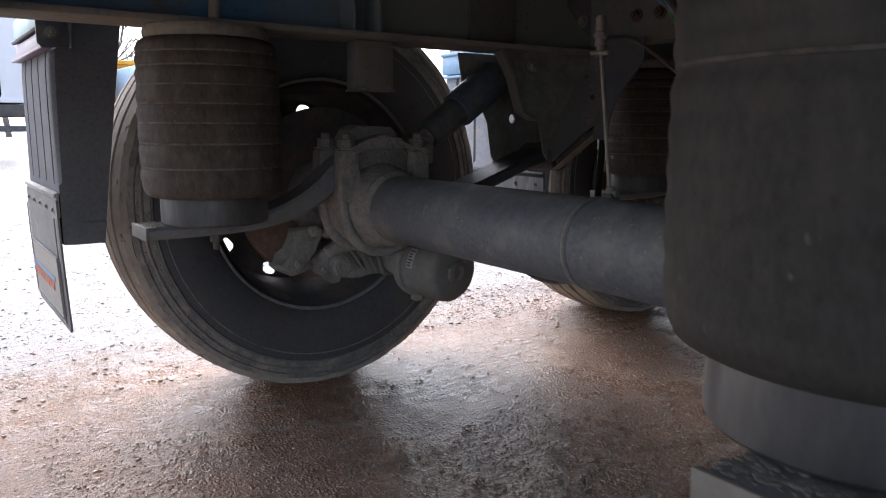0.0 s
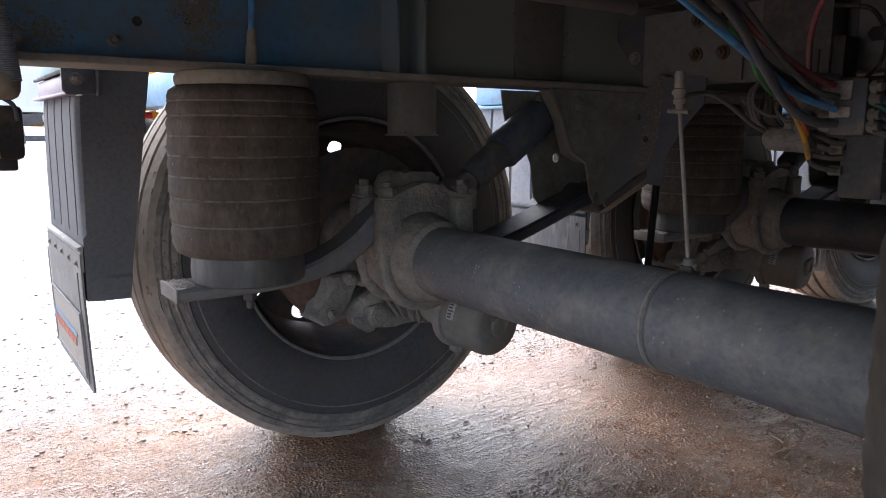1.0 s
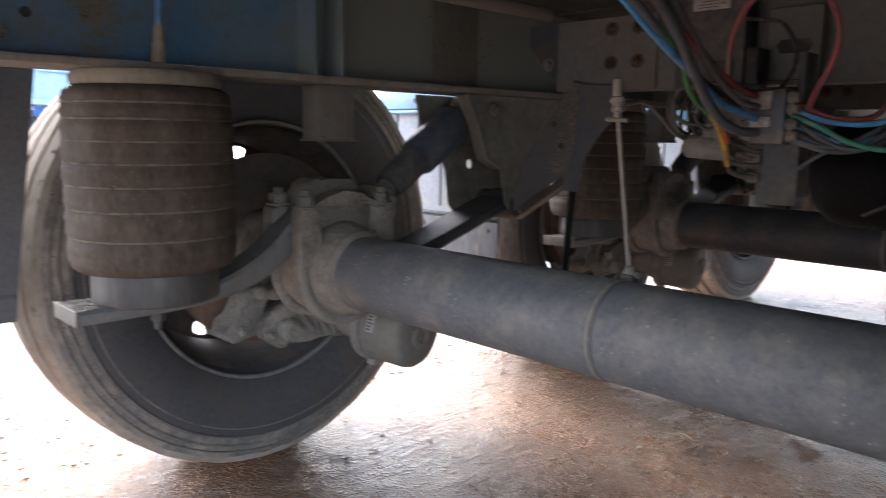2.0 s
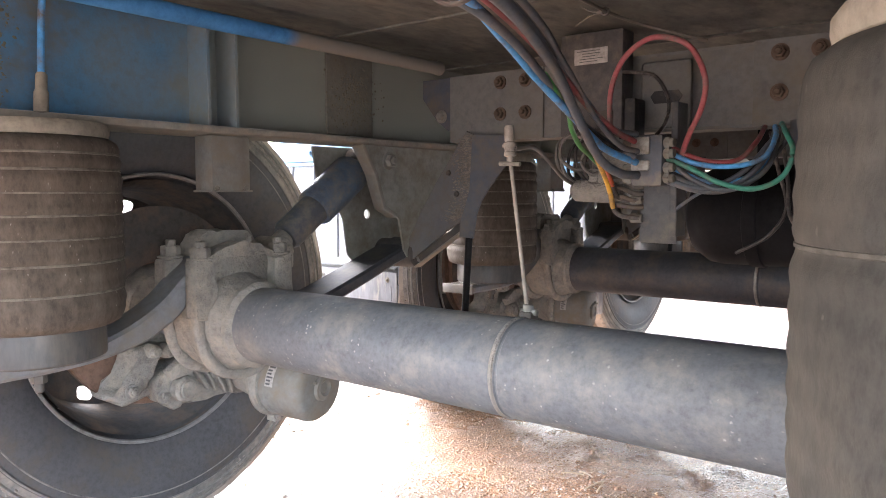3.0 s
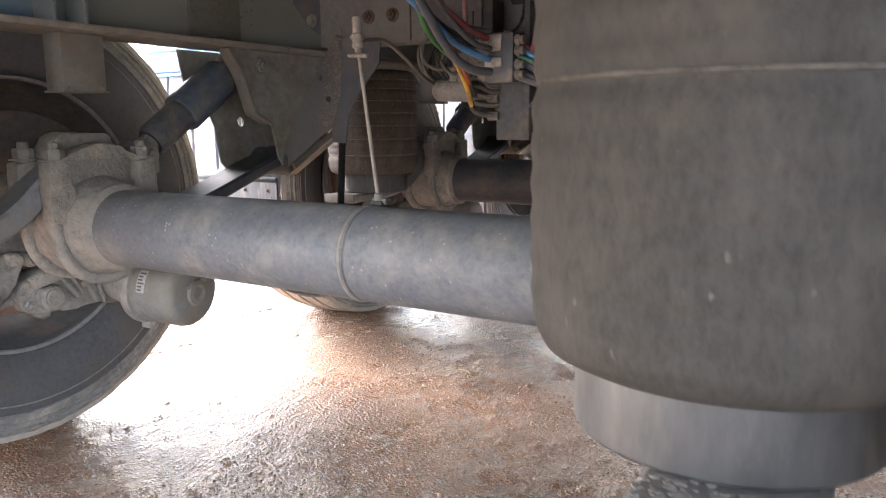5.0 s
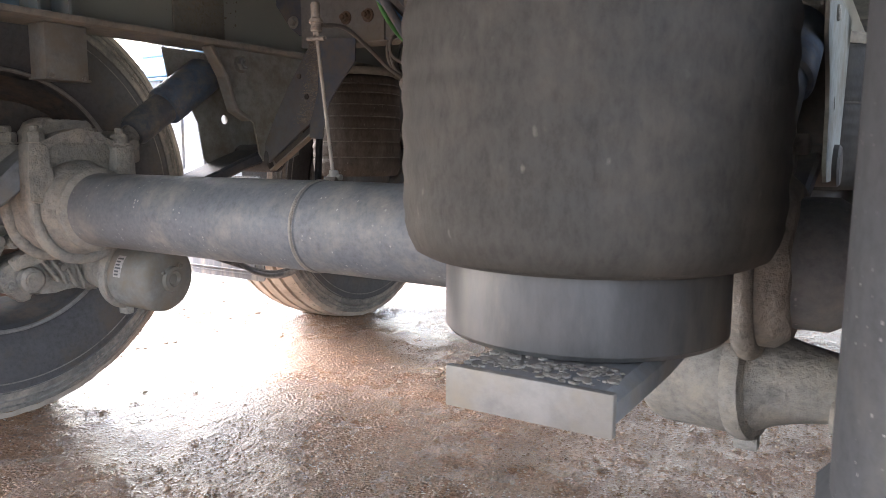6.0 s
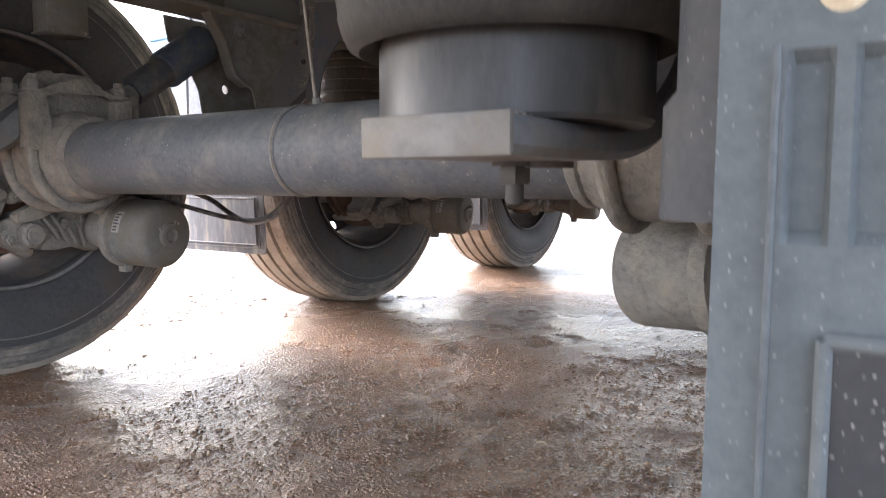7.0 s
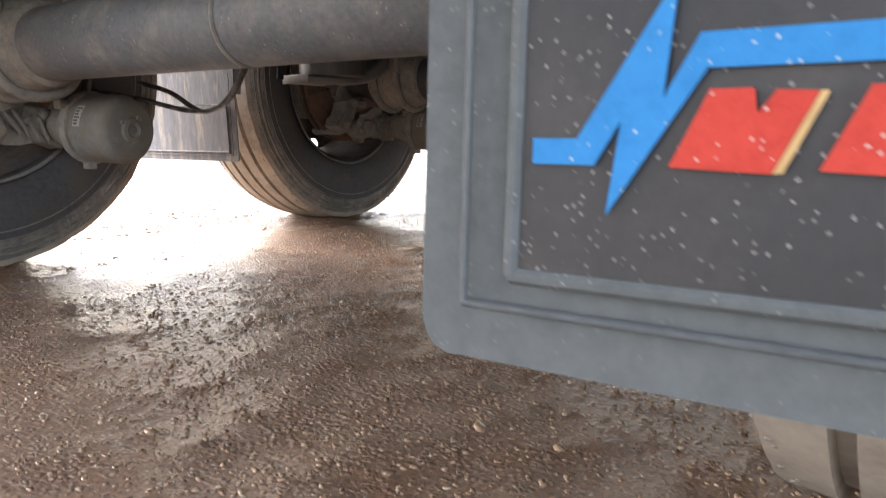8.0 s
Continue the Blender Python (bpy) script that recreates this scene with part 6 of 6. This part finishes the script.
def build_valve():
    v = thing("valve_block", "dusty cast alloy air valve block with hose fittings", "valve", pose(0.101, 0.345, 0.81))
    bm = bmesh.new()
    box(bm, (0.0, 0.0, 0.0), (0.056, 0.032, 0.088), 0.004)
    part("body", bm, M_BRACKET, v)
    for zz, h in ((0.026, 0.030), (-0.008, 0.018)):
        bm = bmesh.new()
        box(bm, (-0.010, -0.0185, zz), (0.034, 0.006, h), 0.003)
        part("face_plate", bm, M_VALVE, v, "pale worn alloy face")
    for zz in (0.03, 0.012, -0.012, -0.03):
        for d in (-1, 1):
            bm = bmesh.new()
            rod(bm, (d * 0.026, -0.004, zz), (d * 0.046, -0.006, zz), 0.0085, 0.0075, 12, 0.001)
            lathe(bm, [(0, 0), (0.0105, 0), (0.0105, 0.008), (0, 0.008)], (d * 0.030, -0.004, zz), (d * 1.0, -0.004, zz), 6)
            part("fitting", bm, M_STEEL, v, "push-in hose fitting")
    p = thing("valve_plate", "plain grey steel mounting plate below the valve", "mounting plate", pose(0.097, 0.40, 0.716))
    bm = bmesh.new()
    box(bm, (0, 0, 0), (0.070, 0.008, 0.106), 0.003)
    box(bm, (0.028, 0.02, 0.08), (0.012, 0.05, 0.24), 0.002)
    part("plate", bm, M_GREYPLATE, p)
    for zz in (-0.008, 0.026):
        bm = bmesh.new()
        rod(bm, (-0.05, -0.006, zz), (-0.028, -0.006, zz), 0.009, 0.008, 12, 0.001)
        part("fitting", bm, M_STEEL, p)
    s = thing("height_valve", "dust-covered cylindrical levelling valve with small pipes", "valve", pose(-0.022, 0.40, 0.757))
    bm = bmesh.new()
    lathe(bm, [(0, -0.055), (0.012, -0.055), (0.017, -0.05), (0.021, -0.045), (0.021, 0.03), (0.016, 0.034), (0.016, 0.05), (0, 0.05)], (0, 0, 0), (1, 0, -0.05), 28)
    rod(bm, (-0.01, 0, 0.0), (-0.01, 0, 0.045), 0.011, seg=14, bevel=0.002)
    rod(bm, (0.012, 0, 0.0), (0.014, 0, 0.05), 0.014, seg=14, bevel=0.002)
    box(bm, (0.02, 0.03, 0.04), (0.09, 0.03, 0.07), 0.006)
    part("housing", bm, M_MUDDY, s)
    for k in range(4):
        bm = bmesh.new()
        hose(bm, [(0.03, -0.012, 0.02 - k * 0.014), (0.055, -0.016, 0.022 - k * 0.016), (0.075, -0.012, 0.010 - k * 0.013), (0.092, -0.004, 0.008 - k * 0.012)], 0.0045, 8, 6)
        part("pipe", bm, M_DARK, s, "small bent pipe")
    bm = bmesh.new()
    box(bm, (-0.03, 0.07, 0.09), (0.05, 0.01, 0.14), 0.002)
    part("hanger", bm, M_DARK, s)


def build_label_box():
    b = thing("control_box", "flat dark grey steel box with a white sticker", "control box", pose(-0.077, 0.497, 0.972))
    bm = bmesh.new()
    box(bm, (0, 0, 0), (0.136, 0.054, 0.206), 0.004)
    part("case", bm, M_GREYDARK, b)
    bm = bmesh.new()
    box(bm, (0.001, -0.0285, 0.055), (0.073, 0.002, 0.031), 0.0006)
    s = part("sticker", bm, M_LABEL, b, "white rounded sticker")
    for k in range(5):
        bm = bmesh.new()
        box(bm, (-0.004 + (k % 2) * 0.006, -0.0297, 0.0655 - k * 0.0052), (0.050 - (k % 3) * 0.011, 0.0006, 0.0014))
        part("print_bar", bm, M_GREYPLATE, s, "line of unreadable small print")
    # loom bracket and slot beside it
    b2 = thing("loom_bracket", "dark bracket with a long slot on the crossmember", "bracket", pose(0.062, 0.512, 0.93))
    bm = bmesh.new()
    box(bm, (0.0, 0.004, 0.015), (0.10, 0.008, 0.13), 0.008)
    part("plate", bm, M_CROSS, b2)
    bm = bmesh.new()
    prism(bm, [(-0.030 + 0.0, 0.012), (-0.022, 0.022), (0.026, 0.022), (0.034, 0.010), (0.026, -0.002), (-0.022, -0.002)], "y", -0.0015, 0.0)
    part("slot", bm, M_BLACK, b2, "dark oval slot")
    bm = bmesh.new()
    box(bm, (-0.045, -0.04, -0.03), (0.022, 0.05, 0.07), 0.003)
    box(bm, (-0.01, -0.05, -0.07), (0.10, 0.06, 0.006), 0.002)
    part("clip", bm, M_BLACK, b2, "black plastic clip")


def build_level_rod():
    t = thing("levelling_rod", "thin dusty levelling rod between axle and valve lever", "rod", pose(0, 0, 0))
    bm = bmesh.new()
    rod(bm, (0.041, 0.040, 0.570), (0.006, 0.043, 0.806), 0.0031, seg=12)
    part("rod", bm, M_PALEROD, t)
    bm = bmesh.new()
    lathe(bm, [(0, 0), (0.0055, 0), (0.0055, 0.006), (0.0092, 0.008), (0.0092, 0.013), (0.0080, 0.014), (0.0080, 0.018), (0.0092, 0.019), (0.0092, 0.027), (0.0070, 0.029), (0.0075, 0.031), (0.0075, 0.050), (0.0060, 0.053), (0, 0.053)], (0.006, 0.043, 0.803), (0.002, 0.045, 0.86), 18)
    lathe(bm, [(0, 0.021), (0.0112, 0.021), (0.0112, 0.025), (0, 0.025)], (0.006, 0.043, 0.803), (0.002, 0.045, 0.86), 18)
    part("rubber_sleeve", bm, M_PALEROD, t, "dusty rubber sleeve")
    bm = bmesh.new()
    rod(bm, (-0.012, 0.042, 0.800), (0.024, 0.042, 0.798), 0.0035, seg=10)
    part("pin", bm, M_BOLT, t)
    bm = bmesh.new()
    rod(bm, (0.041, 0.040, 0.572), (0.041, 0.040, 0.590), 0.008, seg=12, bevel=0.002)
    rod(bm, (0.030, 0.040, 0.578), (0.056, 0.040, 0.578), 0.005, seg=10)
    part("ball_joint", bm, M_STEEL, t)


def build_tank():
    t = thing("air_tank", "black steel air tank slung under the deck", "air tank", pose(0.30, 0.93, 0.70))
    bm = bmesh.new()
    lathe(bm, [(0, -0.33), (0.05, -0.325), (0.09, -0.305), (0.113, -0.27), (0.118, -0.24), (0.118, 0.24), (0.113, 0.27), (0.09, 0.305), (0, 0.33)], (0, 0, 0), (1, 0, 0), 48)
    part("shell", bm, M_TANK, t)
    for x in (-0.16, 0.16):
        bm = bmesh.new()
        lathe(bm, [(0.118, x - 0.016), (0.122, x - 0.014), (0.122, x + 0.014), (0.118, x + 0.016)], (0, 0, 0), (1, 0, 0), 48)
        box(bm, (x, 0, 0.255), (0.03, 0.006, 0.27))
        part("strap", bm, M_TANK, t)


def build_pipe():
    bm = bmesh.new()
    lathe(bm, [(0, -2.0), (0.0145, -2.0), (0.0145, 0.452), (0.0165, 0.455), (0.0165, 0.462), (0.0, 0.462)], (-0.455, 0, 1.040), (-0.455, 1, 1.040), 28)
    tagged(part("deck_pipe", bm, M_PIPE), "painted pipe, half blue and half dusty grey", "pipe")


def build_spring_fitting():
    for s in (-1, 1):
        t = thing("spring_fitting", "dusty brass elbow with a pale blue air line", "hose fitting", pose(s * 0.580, -0.372, 0.881), "spring fittings")
        bm = bmesh.new()
        lathe(bm, [(0, 0), (0.0105, 0), (0.0105, 0.030), (0.0085, 0.034), (0.0085, 0.056), (0.006, 0.060), (0, 0.060)], (0, 0, 0), (0, 0.05, 1), 16)
        part("elbow", bm, M_BEAD, t)
        bm = bmesh.new()
        hose(bm, [(0, 0.002, 0.055), (0, 0.004, 0.10), (0.001 * s, 0.008, 0.16), (-0.004 * s, 0.012, 0.20)], 0.0055, 10, 6)
        part("line", bm, HOSES["blue"], t, "pale blue air line")


def build_rear_lamp():
    t = thing("rear_lamp_unit", "black tail lamp housing hanging from a ribbed cable hose", "tail lamp", pose(-0.53, -0.76, 0.70))
    bm = bmesh.new()
    box(bm, (-0.06, -0.055, 0.062), (0.10, 0.165, 0.078), 0.008)
    box(bm, (-0.05, -0.0, 0.018), (0.06, 0.036, 0.022), 0.004)
    part("housing", bm, M_BLACK, t)
    bm = bmesh.new()
    hose(bm, [(0, -0.036, 0.384), (0, -0.026, 0.32), (0, -0.012, 0.255), (0, -0.002, 0.19), (0, 0.004, 0.132)], 0.0250, 24, 38, ripple=0.045)
    rib = part("ribbed_hose", bm, M_CORRUGATED, t, "grey-blue corrugated cable hose")
    bm = bmesh.new()
    lathe(bm, [(0, 0), (0.016, 0.001), (0.024, 0.006), (0.0275, 0.014), (0.028, 0.026), (0.026, 0.036), (0.0235, 0.040)], (0, -0.002, 0.108), (0, 0.004, 0.20), 28)
    part("hose_end", bm, M_BEAD, rib, "dirt-covered hose end")
    for colour, pts in (("red", [(0, 0.0, 0.112), (0.0, -0.022, 0.095), (0.0, -0.035, 0.085), (-0.005, -0.055, 0.072)]), ("yellow", [(0, -0.014, 0.112), (0.002, -0.015, 0.085), (0.001, -0.012, 0.06), (-0.002, -0.008, 0.026)]),
                        ("yellow", [(0, -0.016, 0.112), (0.004, -0.017, 0.08), (0.003, -0.018, 0.045)]), ("grey", [(0.0, 0.002, 0.112), (0.0, 0.016, 0.100), (-0.01, 0.02, 0.08)]), ("grey", [(0.004, -0.01, 0.11), (0.0, -0.03, 0.085), (-0.005, -0.06, 0.06)])):
        bm = bmesh.new()
        hose(bm, pts, 0.0032, 8, 6)
        part("wire", bm, HOSES[colour], t)


def build_cable_tie(at, axis, r, label):
    """A band round the bundle, its lock and two loose tails."""
    t = thing("cable_tie", label, "cable tie", None, "cable ties")
    c, d = Vector(at), Vector(axis).normalized()
    t.location = c
    bm = bmesh.new()
    lathe(bm, [(r, -0.0030), (r + 0.0022, -0.0026), (r + 0.0022, 0.0026), (r, 0.0030)], (0, 0, 0), d, 28, close=True)
    part("band", bm, HOSES["dust"], t)
    side = d.cross(Vector((0, 0, 1))).normalized()
    bm = bmesh.new()
    box(bm, -side * (r + 0.004), (0.010, 0.010, 0.008), 0.002)
    part("lock", bm, HOSES["dust"], t)
    for k, dz in enumerate((0.012, -0.020)):
        bm = bmesh.new()
        hose(bm, [-side * (r + 0.004), -side * (r + 0.022) + Vector((0, -0.006, dz * 0.3)), -side * (r + 0.036 + 0.01 * k) + Vector((0, -0.012, dz))], 0.0016, 6, 5)
        part("tail", bm, HOSES["dust"], t)


build_cable_tie((0.158, -0.30, 0.972), (-0.10, 0.22, -0.06), 0.030, "dusty plastic tie round the bundle of air lines")
build_cable_tie((0.020, 0.33, 1.074), (0.0, 0.4, -0.02), 0.0055, "small tie with loose tails on a thin cable")
build_valve()
build_label_box()
build_level_rod()
build_tank()
build_pipe()
build_spring_fitting()
build_rear_lamp()


# ---- loose things on the ground ----
def build_gravel():
    rnd = random.Random(11)
    shapes = []
    for k in range(5):
        bm = bmesh.new()
        bmesh.ops.create_icosphere(bm, subdivisions=1, radius=1)
        for v in bm.verts:
            v.co *= 1 + 0.28 * noise.noise(v.co * 1.7 + Vector((k * 5, 0, 0)))
        bm.verts.index_update()
        shapes.append(([v.co.copy() for v in bm.verts], [[v.index for v in f.verts] for f in bm.faces]))
        bm.free()
    for name, count, lo, hi, mt, label in (("gravel", 66000, 0.0008, 0.0042, M_STONE, "fine mixed gravel strewn over the wet dirt"),
                                           ("dark_gravel", 4000, 0.0008, 0.0030, M_CLOD, "dark wet clods and grit on the dirt"),
                                           ("yard_gravel", 7000, 0.0022, 0.0085, M_CLOD, "dark stones strewn over the pale open yard")):
        verts, faces = [], []
        for k in range(count):
            x = rnd.uniform(-2.3, 1.3) if rnd.random() < 0.2 else rnd.uniform(-1.5, 1.1)
            y = rnd.uniform(-1.1, 2.4) if rnd.random() < 0.2 else rnd.uniform(-0.7, 1.5)
            if name == "yard_gravel":
                x, y = -1.15 - 5.0 * rnd.random() ** 1.5, rnd.uniform(-1.6, 3.5)
            elif any(math.hypot((x - cx) / sx, (y - cy) / sy) < 1.35 + 0.45 * noise.noise((x * 9, y * 9, 2.0)) for cx, cy, sx, sy in PUDDLES) and rnd.random() < 0.94:
                continue
            r = lo + (hi - lo) * rnd.random() ** 2.4
            if rnd.random() < 0.012:
                r *= 2.0
            vs, fs = shapes[rnd.randrange(5)]
            m = Matrix.Translation((x, y, ground_height(x, y) + r * 0.06)) @ Euler((rnd.uniform(-0.4, 0.4), rnd.uniform(-0.4, 0.4), rnd.uniform(0, 6.3))).to_matrix().to_4x4() @ Matrix.Diagonal((r * rnd.uniform(0.8, 1.5), r, r * rnd.uniform(0.3, 0.55), 1))
            n0 = len(verts)
            verts += [m @ v for v in vs]
            faces += [[n0 + i for i in f] for f in fs]
        me = bpy.data.meshes.new(name)
        me.from_pydata(verts, [], faces)
        me.materials.append(mt)
        me.shade_smooth()
        tagged(new(name, me), label, "gravel", kind="stuff")
    for k, (x, y, a, l) in enumerate(((-0.218, 0.803, 1.4, 0.085), (-0.200, 0.80, 1.75, 0.06), (-0.30, 0.84, 0.4, 0.06), (-0.27, 0.86, -0.3, 0.05), (0.36, 0.242, 0.1, 0.02))):
        bm = bmesh.new()
        d = Vector((math.cos(a), math.sin(a), 0)) * l / 2
        z = ground_height(x, y) + 0.004
        hose(bm, [Vector((x, y, z)) - d, Vector((x, y, z + 0.003)) + d * 0.1, Vector((x, y, z)) + d], 0.0022, 6, 4)
        tagged(part("twig", bm, M_STRAW), "short pale piece of straw on the wet ground", "twig", "bits of straw")


build_gravel()
